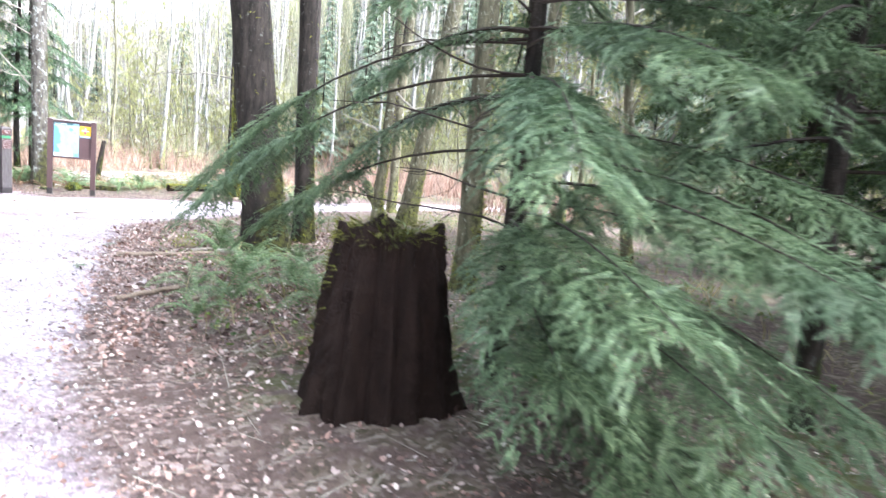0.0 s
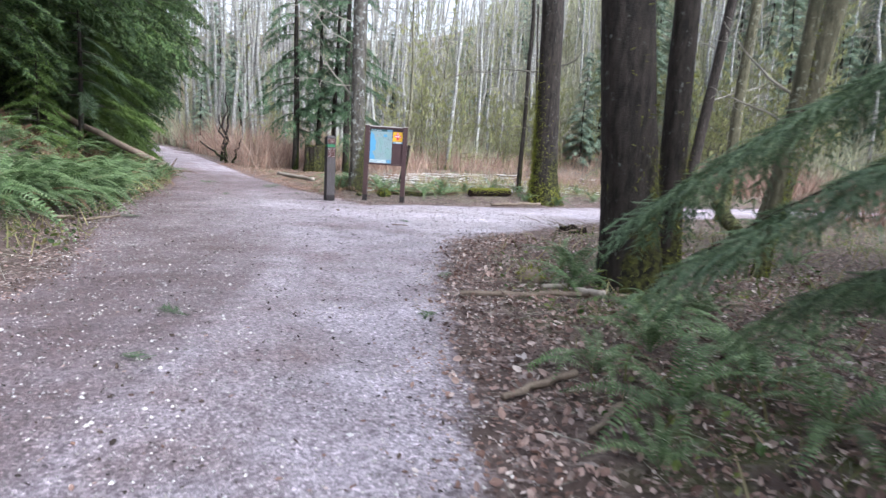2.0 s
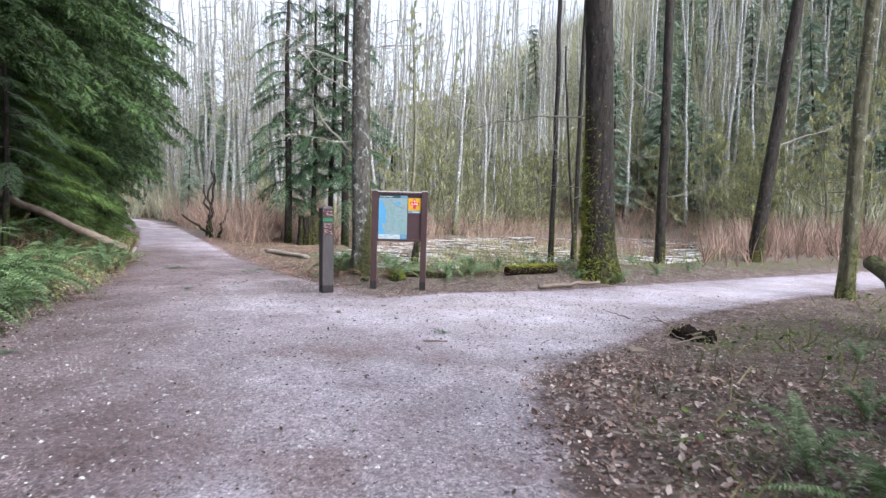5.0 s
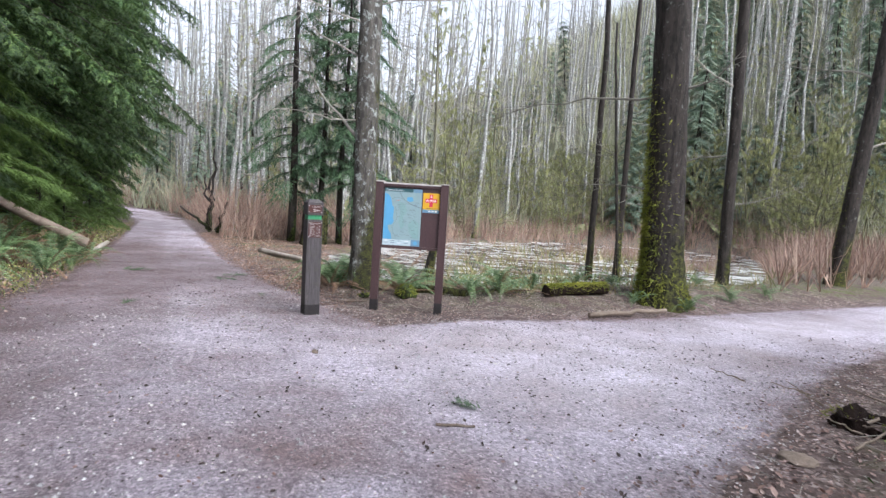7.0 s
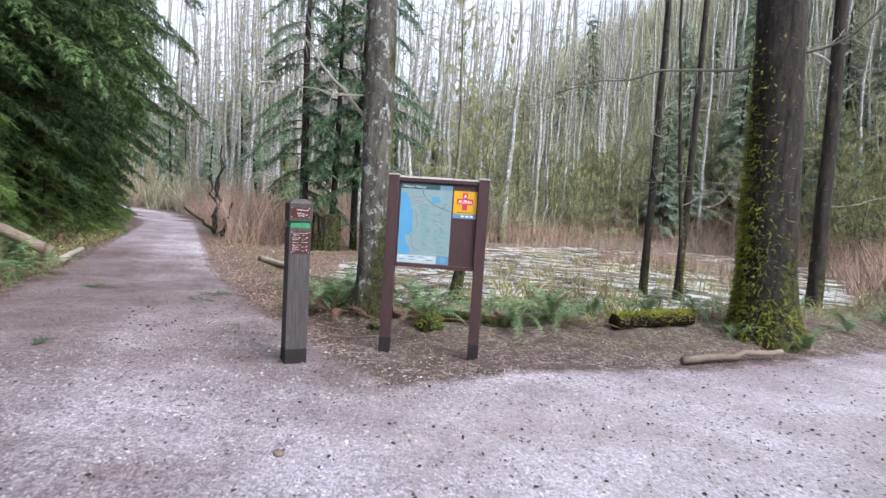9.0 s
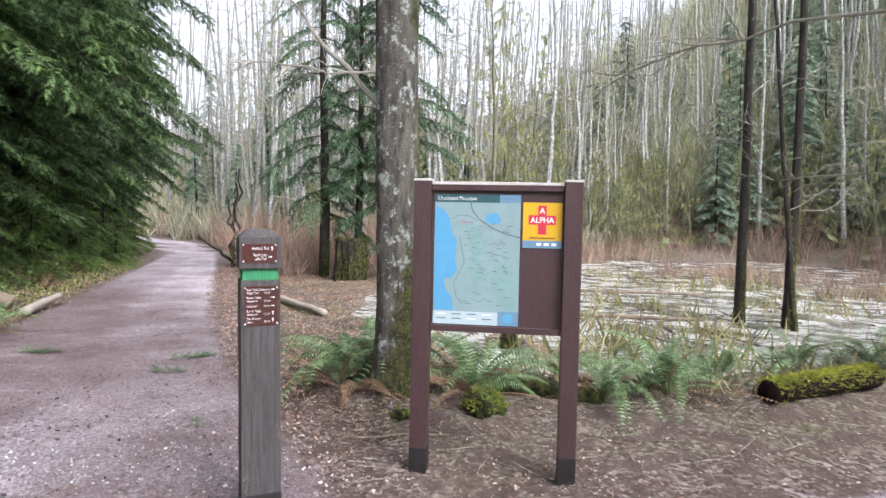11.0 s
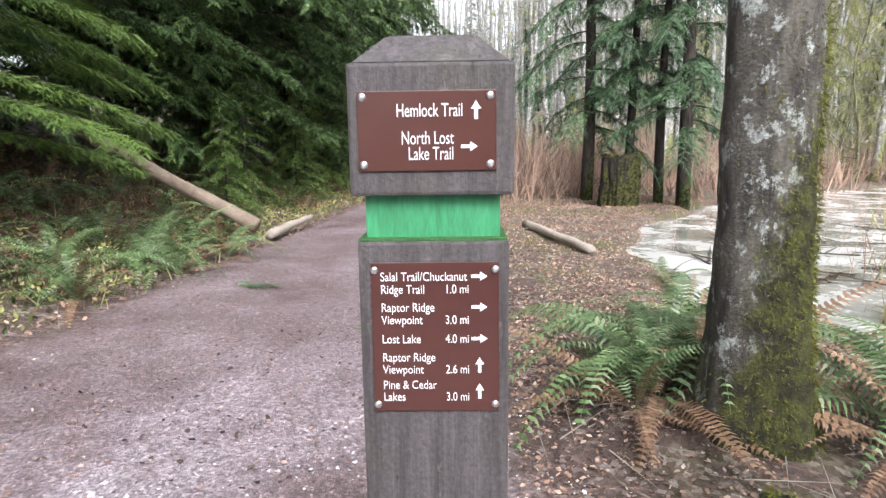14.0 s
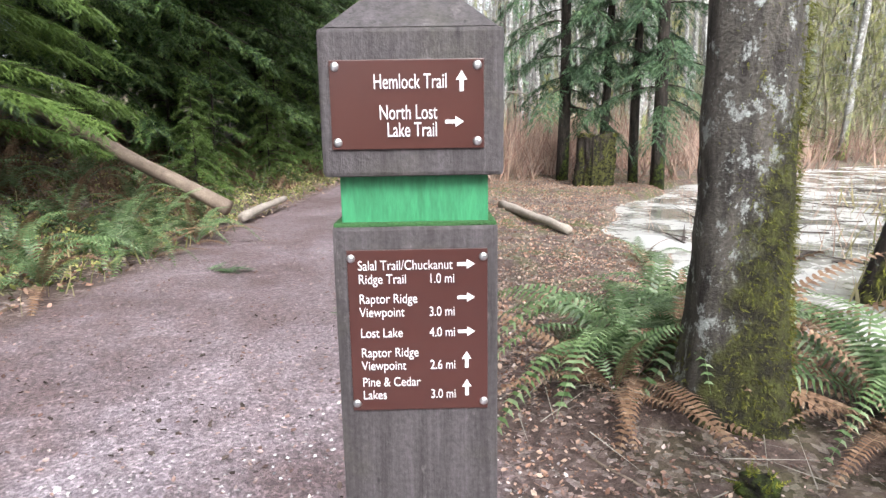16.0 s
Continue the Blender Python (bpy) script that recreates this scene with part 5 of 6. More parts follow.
def distant_wood(n, x0, x1, y0, y1, keep, seed, name, label):
    """Far leafless trees that nobody could count, joined."""
    r = np.random.default_rng(seed)
    src = []
    for ms in LIGHT:
        q = []
        for me in ms:
            v, t = np.empty(len(me.vertices) * 3, np.float32), np.empty(len(me.loops), np.int32)
            me.vertices.foreach_get("co", v)
            me.loops.foreach_get("vertex_index", t)
            q.append((v.reshape(-1, 3), t.reshape(-1, 3)))
        src.append(q)
    tr, br, done = Geo(), Geo(), 0
    while done < n:
        x, y = r.uniform(x0, x1), r.uniform(y0, y1)
        if not keep(x, y):
            continue
        done += 1
        m = pose(x, y, ground_z(x, y) - 0.2, r.normal(0, 2.5), r.normal(0, 2.5), r.uniform(0, 360))
        a, k = np.array(m.to_3x3()) * r.uniform(0.8, 1.3), src[int(r.integers(3))]
        for g, (v, t) in zip((tr, br), k):
            g.add(v @ a.T + np.array(m.translation), t)
    w = thing(name, label, "wood", kind="stuff")
    tagged(part("trunk_mass", tr, M_BARK_ALDER, w, smooth=True), kind="stuff")
    tagged(part("branch_mass", br, M_TWIG, w), kind="stuff")


distant_wood(330, -88, 24, 44, 114, lambda x, y: beyond(x, y) and ((x > -52 and y > 61) or (x < -28 and y < 88 and rr_(x, y) > 38)), 15, "distant_wood", "pale leafless wood beyond the pond and the bend of the trail")
plant(115, lambda x, y: beyond(x, y) and rr_(x, y) > 24 and float(pond_depth(x, y)) > 1.12, ALDERS[2:] + MOSSY_BUSH, "mossy_alder", "leafless tree hung with yellow-green moss", "mossy trees beyond the pond", -36, 34, 36, 85, 1.6, 6, (0.7, 1.2))
plant(46, lambda x, y: beyond(x, y) and 1.1 < float(pond_depth(x, y)) < 1.6 and y > 44, MOSSY_BUSH, "mossy_bush", "arching leafless bush thick with yellow-green moss", "mossy bushes by the pond", -30, 12, 44, 76, 1.8, 26, (0.7, 1.2))
plant(170, lambda x, y: beyond(x, y) and rr_(x, y) > 42 and x > -20 + 0.1 * (y - 50), [FARCON], "hillside_conifer", "conifer with needles paled as by haze on the hillside beyond the pond", "hillside conifers", -20, 45, 48, 112, 2.4, 7, (0.3, 0.8))
plant(80, lambda x, y: beyond(x, y) and rr_(x, y) > 38 and x > -6, ALDERS[:4], "bare_alder", "pale-barked leafless alder on the hillside", "hillside alders", -6, 60, 45, 105, 2.0, 16, (0.9, 1.4))
for i, (x, y, k) in enumerate([(6.2, 7.4, 0.62), (7.8, 13.0, 0.8)]):
    set_tree(BIG[i % 2], "hemlock_tree", "dark hemlock with drooping boughs in the wood", "tree", pose(x, y, 0, 0, 0, i * 80) @ Matrix.Diagonal((k, k, k, 1)), "hemlocks in the wood")
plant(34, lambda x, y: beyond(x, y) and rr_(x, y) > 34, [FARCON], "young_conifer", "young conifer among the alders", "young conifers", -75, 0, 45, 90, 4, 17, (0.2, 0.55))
plant(36, lambda x, y: beyond(x, y) and rr_(x, y) > 50, [FARCON], "hillside_conifer", "conifer with needles paled as by haze among alders beyond the bend", "conifers beyond the bend", -80, -28, 46, 90, 3.5, 27, (0.3, 0.75))
plant(26, lambda x, y: beyond(x, y) and float(border(x, y)) > 2.5, ALDERS, "bare_alder", "leafless alder in the wood beside the side trail", "alders by the side trail", 1.5, 26, 8, 45, 2.6, 8)
plant(10, lambda x, y: float(border(x, y)) > 3, [FARCON], "hillside_conifer", "dark conifer in the wood behind the trail", "conifers behind the trail", 9, 34, -25, 8, 4, 9)
plant(14, lambda x, y: float(border(x, y)) > 4, [FARCON], "hillside_conifer", "dark conifer in the wood behind the trail", "conifers behind the trail", -34, 0, -35, -8, 4, 10)

# ---- ferns ----
for i, (x, y, sz, n, dd) in enumerate([(-13.05, 19.3, 1.35, 16, 6), (-11.95, 20.1, 1.3, 14, 8), (-12.9, 20.1, 1.4, 14, 9), (-13.4, 19.9, 1.3, 14, 5), (-11.9, 21.0, 0.7, 10, 2), (-10.25, 21.2, 0.8, 12, 1), (-10.55, 20.3, 0.9, 11, 3), (-9.6, 21.4, 0.7, 12, 1), (-9.2, 22.6, 0.8, 12, 0), (-8.6, 23.4, 0.8, 12, 0)]):
    fern(x, y, sz, n, 100 + i, dd, label="green sword fern with some rusty fronds on the pond bank")
for i, (x, y, sz, n, dd) in enumerate([(-10.4, 22.4, 0.8, 12, 1), (-8.9, 22.2, 0.9, 13, 1), (-9.9, 22.0, 0.95, 13, 1), (-9.4, 23.2, 1.0, 13, 0), (-8.2, 22.9, 0.9, 12, 0), (-10.9, 21.5, 0.95, 12, 2), (-11.3, 21.0, 0.9, 12, 3), (-10.0, 20.7, 1.15, 14, 3), (-8.0, 24.3, 1.0, 13, 0), (-7.6, 21.9, 0.6, 10, 0), (-6.6, 22.2, 0.7, 11, 0), (-5.9, 24.3, 0.7, 12, 0), (-5.2, 26.0, 0.7, 12, 0), (-6.7, 25.2, 0.7, 10, 0)]):
    fern(x, y, sz, n, 120 + i, dd, label="green sword fern with some rusty fronds on the pond bank")
for i, (x, y, sz, n) in enumerate([(-3.15, 10.35, 0.9, 13), (-3.5, 11.2, 0.8, 12), (-3.0, 9.9, 0.7, 10), (-2.9, 12.8, 0.7, 11), (-1.6, 6.8, 0.9, 12), (-1.9, 7.9, 0.85, 12), (-1.1, 7.6, 0.95, 12), (-2.2, 7.2, 0.7, 10), (-2.0, 8.8, 0.8, 12), (-1.3, 8.4, 0.8, 11), (-0.7, 7.0, 0.9, 11), (-1.6, 9.4, 0.7, 12), (-0.6, 9.2, 0.7, 11), (0.2, 11.0, 0.7, 11), (-0.4, 14.5, 0.7, 11), (1.0, 12.8, 0.7, 10), (-2.6, 15.2, 0.6, 9), (1.6, 7.4, 0.7, 10), (-1.6, 5.9, 0.5, 9)]):
    fern(x, y, sz, n, 200 + i)
for i, (x, y, sz, n, dd) in enumerate([(-22.6, 16.2, 1.0, 13, 2), (-23.6, 17.4, 1.0, 13, 2), (-20.2, 14.8, 1.1, 13, 2), (-21.6, 15.4, 1.1, 13, 2), (-24.6, 18.6, 0.9, 12, 1), (-20.0, 18.4, 0.8, 11, 3), (-19.2, 17.6, 0.8, 11, 3), (-22.0, 19.0, 0.7, 10, 2), (-18.2, 16.4, 0.9, 12, 3), (-12.0, 8.6, 1.2, 14, 3), (-12.7, 9.7, 1.3, 15, 2), (-13.4, 10.9, 1.3, 15, 2), (-14.3, 12.0, 1.2, 14, 1), (-12.9, 8.0, 1.35, 15, 1), (-13.6, 9.0, 1.4, 15, 1), (-11.6, 7.2, 1.2, 14, 2)]):
    fern(x, y, sz * (1.22 if y < 13 else 1.35), n, 300 + i, dd, label="large sword fern on the bank under cedars")
for i, (x, y, sz, n, dd) in enumerate([(-12.6, 8.7, 1.0, 14, 2), (-13.3, 9.6, 1.05, 14, 3), (-13.9, 10.7, 1.05, 14, 1), (-14.3, 9.4, 1.1, 14, 1), (-14.9, 11.6, 1.0, 14, 2), (-15.2, 12.8, 0.95, 13, 1), (-15.8, 10.9, 1.05, 13, 0), (-16.9, 12.6, 1.0, 13, 0), (-12.3, 7.3, 1.0, 13, 2), (-13.8, 8.0, 1.1, 14, 0), (-19.6, 17.3, 0.95, 12, 2), (-20.4, 17.9, 0.9, 12, 2), (-19.4, 16.2, 0.9, 13, 2), (-20.8, 16.9, 0.9, 12, 3), (-21.5, 17.8, 0.8, 12, 2), (-18.6, 15.4, 0.9, 12, 2), (-17.3, 14.6, 0.95, 12, 1), (-16.6, 14.0, 0.9, 12, 1), (-22.4, 18.0, 0.8, 11, 2)]):
    fern(x, y, sz * (1.25 if y < 13 else 1.4), n, 330 + i, dd, label="sword fern on the bank under cedars")

for i, (x, y, sz, n, dd) in enumerate([(-12.95, 18.95, 1.0, 5, 9), (-12.9, 19.5, 1.1, 5, 9), (-11.8, 19.75, 1.1, 9, 9), (-14.2, 21.2, 0.8, 7, 6), (-15.4, 22.6, 0.8, 6, 6)]):
    fern(x, y, sz, n, 160 + i, dd, label="sword fern half withered to rust brown by an alder")

RF = np.random.default_rng(64)
for i in range(26):
    u = (i + RF.uniform(0, 1)) / 26
    off = RF.uniform(0.5, 2.6)
    x, y = -9.6 - 4.6 * u - 0.72 * off, 6.4 + 5.6 * u + 0.55 * off
    fern(x, y, RF.uniform(1.15, 1.6), 15, 640 + i, int(RF.integers(0, 3)), label="large lush sword fern on the bank under cedars")

# ---- fallen logs and sticks ----
mz = ground_z(-8.65, 21.4)
lg = stick("mossy_log", "sawn log end with thick yellow-green moss on top", (-9.1, 20.75, mz + 0.09), (-8.2, 22.0, mz + 0.13), 0.115, 0.115, M_ROT, "log", 0.01, 1, 12)
r_ = np.random.default_rng(5)
u = r_.random(2600)
w_ = r_.normal(0.2, 0.85, 2600)
o = np.c_[0.9 * u - 0.11 * np.sin(w_), 1.25 * u + 0.08 * np.sin(w_), 0.04 * u + 0.118 * np.cos(w_)]
part("moss", Geo().stamp(*FEATHER_MID, o, np.c_[r_.normal(0, 1, (2600, 2)), r_.uniform(0, 0.6, 2600)], r_.normal(0, 1, (2600, 3)), r_.uniform(0.03, 0.075, 2600)), M_MOSS_BRIGHT, lg, "moss cushion")
stick("fallen_log", "slim fallen trunk leaning down the bank to the trail", (-21.2, 19.25, 0.32), (-23.75, 16.6, 2.15), 0.125, 0.11, M_LOG, "log", 0.03, 2, 12)
stick("broken_log", "short pale broken log lying by the trail", (-21.3, 19.5, 0.14), (-22.9, 20.9, 0.22), 0.085, 0.06, M_PALE, "log", 0.02, 3, 10)
stick("fallen_log", "pale barkless log lying among rusty leaves", (-20.1, 24.4, 0.10), (-17.2, 23.2, 0.08), 0.09, 0.07, M_PALE, "log", 0.015, 4, 10)
stick("fallen_log", "dark wet log lying behind the map board", (-11.95, 20.2, 0.10), (-10.55, 20.25, 0.10), 0.11, 0.10, M_BARK_A, "log", 0.03, 5, 10)
for i, (a, b, r0, r1, m) in enumerate([((-4.0, 8.75, 0.03), (-2.85, 9.55, 0.05), 0.035, 0.03, M_LOG), ((-2.3, 7.0, 0.04), (-2.6, 6.3, 0.03), 0.03, 0.025, M_LOG), ((-1.9, 6.6, 0.04), (-2.0, 6.1, 0.03), 0.026, 0.02, M_LOG),
        ((-12.4, 7.6, 0.15), (-11.3, 9.2, 0.10), 0.05, 0.03, M_LOG), ((-11.2, 9.3, 0.05), (-11.4, 10.1, 0.05), 0.03, 0.02, M_LOG), ((-8.0, 19.9, 0.06), (-6.9, 21.3, 0.12), 0.05, 0.035, M_LOG),
        ((-11.1, 20.9, 0.12), (-9.6, 21.3, 0.2), 0.06, 0.04, M_LOG)]):
    stick("fallen_stick", "bare brown fallen stick on leaf litter", a, b, r0, r1, m, "stick", 0.06, 300 + i, 7, group="fallen sticks")
for i, (a, b, r0, r1, m) in enumerate([((-2.95, 9.75, 0.04), (-2.60, 9.55, 0.09), 0.05, 0.04, M_PALE), ((-3.35, 9.70, 0.03), (-3.12, 9.92, 0.05), 0.035, 0.03, M_PALE), ((-2.45, 9.6, 0.03), (-2.1, 9.9, 0.10), 0.045, 0.04, M_BARK_MOSS), ((-3.9, 9.9, 0.02), (-3.2, 10.35, 0.04), 0.014, 0.008, M_LOG), ((-2.2, 9.0, 0.05), (-1.2, 10.2, 0.08), 0.02, 0.012, M_LOG), ((-4.6, 15.6, 0.04), (-3.9, 17.0, 0.08), 0.018, 0.010, M_LOG), ((-4.7, 14.9, 0.04), (-4.2, 15.9, 0.08), 0.014, 0.008, M_LOG),
        ((-1.3, 16.9, 0.25), (-2.0, 18.2, 1.1), 0.16, 0.13, M_BARK_MOSS), ((-7.68, 13.5, 0.012), (-7.4, 13.65, 0.012), 0.014, 0.010, M_LOG), ((-12.2, 18.0, 0.02), (-11.4, 18.6, 0.02), 0.012, 0.006, M_LOG), ((-12.7, 18.4, 0.02), (-11.5, 18.3, 0.02), 0.01, 0.005, M_LOG)]):
    stick("fallen_stick", "bare brown fallen stick on leaf litter", a, b, r0, r1, m, "stick", 0.06, 320 + i, 7, group="fallen sticks")
stick("floating_log", "long dark log half sunk in the pond", (-13.5, 27.5, -0.10), (-10.9, 28.4, -0.08), 0.05, 0.04, M_LOG, "log", 0.01, 60)
stick("floating_log", "long dark log half sunk in the pond", (-15.5, 33.0, -0.10), (-11.9, 34.4, -0.08), 0.06, 0.04, M_LOG, "log", 0.01, 61)

# ---- undergrowth, litter and gravel ----
R = np.random.default_rng(77)
lx, ly = spots(170000, -16, 4, 0.5, 26, lambda x, y: (border(x, y) > -0.55 + 0.8 * R.random(len(x))) & (pond_depth(x, y) > 1.03) & (np.hypot(x + 5, y - 11) < 16))
scatter("leaf_litter", "brown and pale dead leaves covering the forest floor", "leaf litter", LEAF, lx, ly, R.uniform(0.016, 0.052, len(lx)) * (1 - 0.3 * smooth(15, 18, ly)), M_LITTER, 0.010, 0.3)
lx, ly = spots(9000, -6, 0, 4.5, 14, lambda x, y: border(x, y) > -0.25 + 0.5 * R.random(len(x)))
scatter("fallen_leaves", "curled reddish and pale dead leaves on the litter", "leaf litter", LEAF, lx, ly, R.uniform(0.035, 0.085, len(lx)), M_LITTER, 0.02, 0.6)
lx, ly = spots(60000, -30, -13.2, 18, 34, lambda x, y: (along(MAIN, x, y)[0] > -0.2 + 0.5 * R.random(len(x))) & (along(MAIN, x, y)[1] < 0) & (pond_depth(x, y) > 1.0))
scatter("rusty_leaf_litter", "rust-brown dead bracken and leaves beside the trail", "leaf litter", LEAF, lx, ly, R.uniform(0.02, 0.06, len(lx)), M_RUST, 0.015, 0.6)
lx, ly = spots(60000, -14, 2, 0, 18.5, lambda x, y: border(x, y) < 0.1 + 0.25 * R.random(len(x)))
scatter("gravel", "loose pale stones on the trail", "gravel", PEBBLE, lx, ly, R.uniform(0.009, 0.029, len(lx)) * (1 + 0.9 * (R.random(len(lx)) > 0.95)), M_PEBBLE, 0.004, 0.15)
lx, ly = spots(6000, -18, 3, -1, 22, lambda x, y: border(x, y) < 0.2)
scatter("trail_debris", "scattered dead leaves and needles on the trail", "leaf litter", LEAF, lx, ly, R.uniform(0.015, 0.045, len(lx)), M_LITTER, 0.006, 0.2)
lx, ly = spots(9000, -16, 2, 1, 21, lambda x, y: border(x, y) < 0.2)
scatter("bark_chips", "small dark bark chips and debris on the trail", "debris", LEAF, lx, ly, R.uniform(0.014, 0.05, len(lx)), M_CHIP, 0.008, 0.4)
lx, ly = spots(16000, -30, -9, 15, 32, lambda x, y: (along(MAIN, x, y)[0] < 0.1) & (along(SIDE, x, y)[0] > -0.3))
scatter("trodden_debris", "crumbled leaves and chips trodden into the trail", "debris", LEAF, lx, ly, R.uniform(0.012, 0.045, len(lx)), M_LITTER, 0.006, 0.25)
lx, ly = spots(900, -30, -9, 15, 32, lambda x, y: (along(MAIN, x, y)[0] < 0.1) & (along(SIDE, x, y)[0] > -0.3))
scatter("trail_twigs", "small dark twigs lying on the trail", "twigs", STEM, lx, ly, R.uniform(0.06, 0.3, len(lx)), M_TWIG_DARK, 0.012, 0.06)
lx, ly = spots(12000, -30, -15, 12, 27, lambda x, y: (along(MAIN, x, y)[1] > 0) & (along(MAIN, x, y)[0] > -0.2 + 0.6 * R.random(len(x))) & (along(MAIN, x, y)[0] < 4.5))
scatter("bank_leaf_litter", "pale and rusty dead leaves on the bank", "leaf litter", LEAF, lx, ly, R.uniform(0.035, 0.09, len(lx)), M_RUST, 0.03, 0.6)
lx, ly = spots(5200, -14, 4, 3, 26, lambda x, y: (border(x, y) > 0.1) & (pond_depth(x, y) > 1.0))
scatter("twig_litter", "thin fallen twigs over the leaf litter", "twigs", STEM, lx, ly, R.uniform(0.15, 0.6, len(lx)), M_TWIG, 0.02, 0.12)
lx, ly = spots(22000, -32, -9, 3, 28, lambda x, y: (along(MAIN, x, y)[1] > 0) & (along(MAIN, x, y)[0] > 0.1) & (along(MAIN, x, y)[0] < 9))
scatter("bank_herbs", "low green leaves and weeds on the bank", "undergrowth", LEAF, lx, ly, R.uniform(0.04, 0.11, len(lx)), M_HERB, 0.05, 0.7)
lx, ly = spots(16000, -38, -9, 3, 36, lambda x, y: (along(MAIN, x, y)[1] > 0) & (along(MAIN, x, y)[0] > 0.0) & (along(MAIN, x, y)[0] < 3.5))
scatter("bank_grass", "dry and green grass along the bank", "grass", BLADE, lx, ly, R.uniform(0.12, 0.4, len(lx)), M_GRASS, 0.0, 0.6, True)
lx, ly = spots(9000, -16, -9, 16.8, 22, lambda x, y: (border(x, y) > -0.1) & (pond_depth(x, y) > 1.0))
scatter("needle_litter", "dark thin twigs and needles over the soil", "twigs", STEM, lx, ly, R.uniform(0.04, 0.22, len(lx)), M_TWIG_DARK, 0.012, 0.2)
lx, ly = spots(16000, -16, -9, 16.8, 22, lambda x, y: (border(x, y) > -0.2 + 0.4 * R.random(len(x))) & (pond_depth(x, y) > 1.0) & (x + 0.3 * y < -6.4))
scatter("crumbled_leaves", "small crumbled reddish leaves trodden into soil", "leaf litter", LEAF, lx, ly, R.uniform(0.012, 0.04, len(lx)), M_RUST, 0.012, 0.5)
lx, ly = spots(42000, -34, -15, 11, 30, lambda x, y: (along(MAIN, x, y)[1] > 0) & (along(MAIN, x, y)[0] > 0.15 + 0.5 * R.random(len(x))) & (along(MAIN, x, y)[0] < 5) & (wave(x, y, 1.1) > -0.5))
scatter("bank_creeper", "pale yellow-green creeping leaves on the bank", "undergrowth", LEAF, lx, ly, R.uniform(0.03, 0.085, len(lx)), M_CREEPER, 0.07, 0.7)
lx, ly = spots(9000, -34, -15, 11, 30, lambda x, y: (along(MAIN, x, y)[1] > 0) & (along(MAIN, x, y)[0] > 0.8) & (along(MAIN, x, y)[0] < 7) & (wave(x, y, 0.9) < 0.3))
scatter("dead_bracken", "rust-brown dead bracken standing on the bank", "bracken", FEATHER_MID, lx, ly, R.uniform(0.2, 0.55, len(lx)), M_FERN_DEAD, 0.02, 0.9, True)
lx, ly = spots(4200, -13, -4, 20, 27, lambda x, y: (border(x, y) > 1.5) & (pond_depth(x, y) > 0.97) & (y > 20.3))
scatter("bank_stalks", "pale dry stalks and weeds on the pond bank", "grass", BLADE, lx, ly, R.uniform(0.08, 0.30, len(lx)), M_GRASS, 0.0, 0.6, True)
lx, ly = spots(4200, -5, 5, 5, 24, lambda x, y: (border(x, y) > 0.7) & (wave(x, y, 0.8) > -0.3))
scatter("forest_weeds", "low green weeds and moss among litter", "undergrowth", LEAF, lx, ly, R.uniform(0.03, 0.09, len(lx)), M_SHRUB, 0.05, 0.6)
lx, ly = spots(2400, -5, 6, 5, 26, lambda x, y: border(x, y) > 0.8)
scatter("dry_stalks", "dry grass and stalks in the undergrowth", "grass", BLADE, lx, ly, R.uniform(0.10, 0.38, len(lx)), M_GRASS, 0.0, 0.6, True)
lx, ly = spots(5000, -24, -2, 20.5, 34, lambda x, y: (pond_depth(x, y) > 0.93) & (pond_depth(x, y) < 1.12) & (border(x, y) > 0.8) & (x > -12.5))
scatter("pond_margin_grass", "tangled dry grass and sedge round the pond", "grass", BLADE, lx, ly, R.uniform(0.15, 0.55, len(lx)), M_GRASS, -0.05, 0.5, True)
lx, ly = spots(900, -20, -6, 23, 50, lambda x, y: pond_depth(x, y) < 0.98)
scatter("pond_reeds", "thin dead reeds standing in the water", "reeds", STEM, lx, ly, R.uniform(0.5, 1.3, len(lx)), M_BRUSH, 0.15, 0.3, True)

# red-brown thickets round the pond and at the bend of the trail
def thicket(n, x0, x1, y0, y1, keep, lo, hi, name, label, mat=None, girth=1.6):
    x, y = spots(n, x0, x1, y0, y1, keep)
    m = len(x)
    z = land(x, y)
    g = Geo()
    for rep in range(3):
        d = np.c_[R.normal(0, 0.35, m), R.normal(0, 0.35, m), np.ones(m)]
        g.stamp(STEM[0] * np.array([1, girth, girth]), STEM[1], np.c_[x, y, z], d, R.normal(0, 1, (m, 3)), R.uniform(lo, hi, m))
        o = np.c_[x, y, z] + d * R.uniform(0.3, 0.8, m)[:, None] * lo
        g.stamp(STEM[0], STEM[1], o, d + R.normal(0, 0.6, (m, 3)), R.normal(0, 1, (m, 3)), R.uniform(lo, hi, m) * 0.6)
    tagged(part(name, g, mat or M_BRUSH), label, "thicket", kind="stuff")


thicket(12000, -60, 20, 24, 80, lambda x, y: (pond_depth(x, y) > 0.93) & (pond_depth(x, y) < 1.75) & (border(x, y) > 1.5) & (np.hypot(x + 10, y - 20) > 18), 0.9, 2.4, "red_thicket", "red-brown leafless thicket round the pond")
thicket(8000, -85, -25, 27, 66, lambda x, y: (border(x, y) > 0.8) & (along(MAIN, x, y)[1] < 0) & (pond_depth(x, y) > 1.3), 1.0, 3.8, "trail_thicket", "leafless brown thicket at the bend of the trail", girth=0.7)
thicket(1500, -5, 14, 24, 46, lambda x, y: border(x, y) > 1.2, 0.7, 2.0, "side_thicket", "leafless brown thicket beside the side trail")
thicket(9000, -75, 30, 45, 105, lambda x, y: (pond_depth(x, y) > 1.3), 1.5, 5.0, "hill_saplings", "olive-grey leafless saplings on the wooded slope", M_SAPLING)
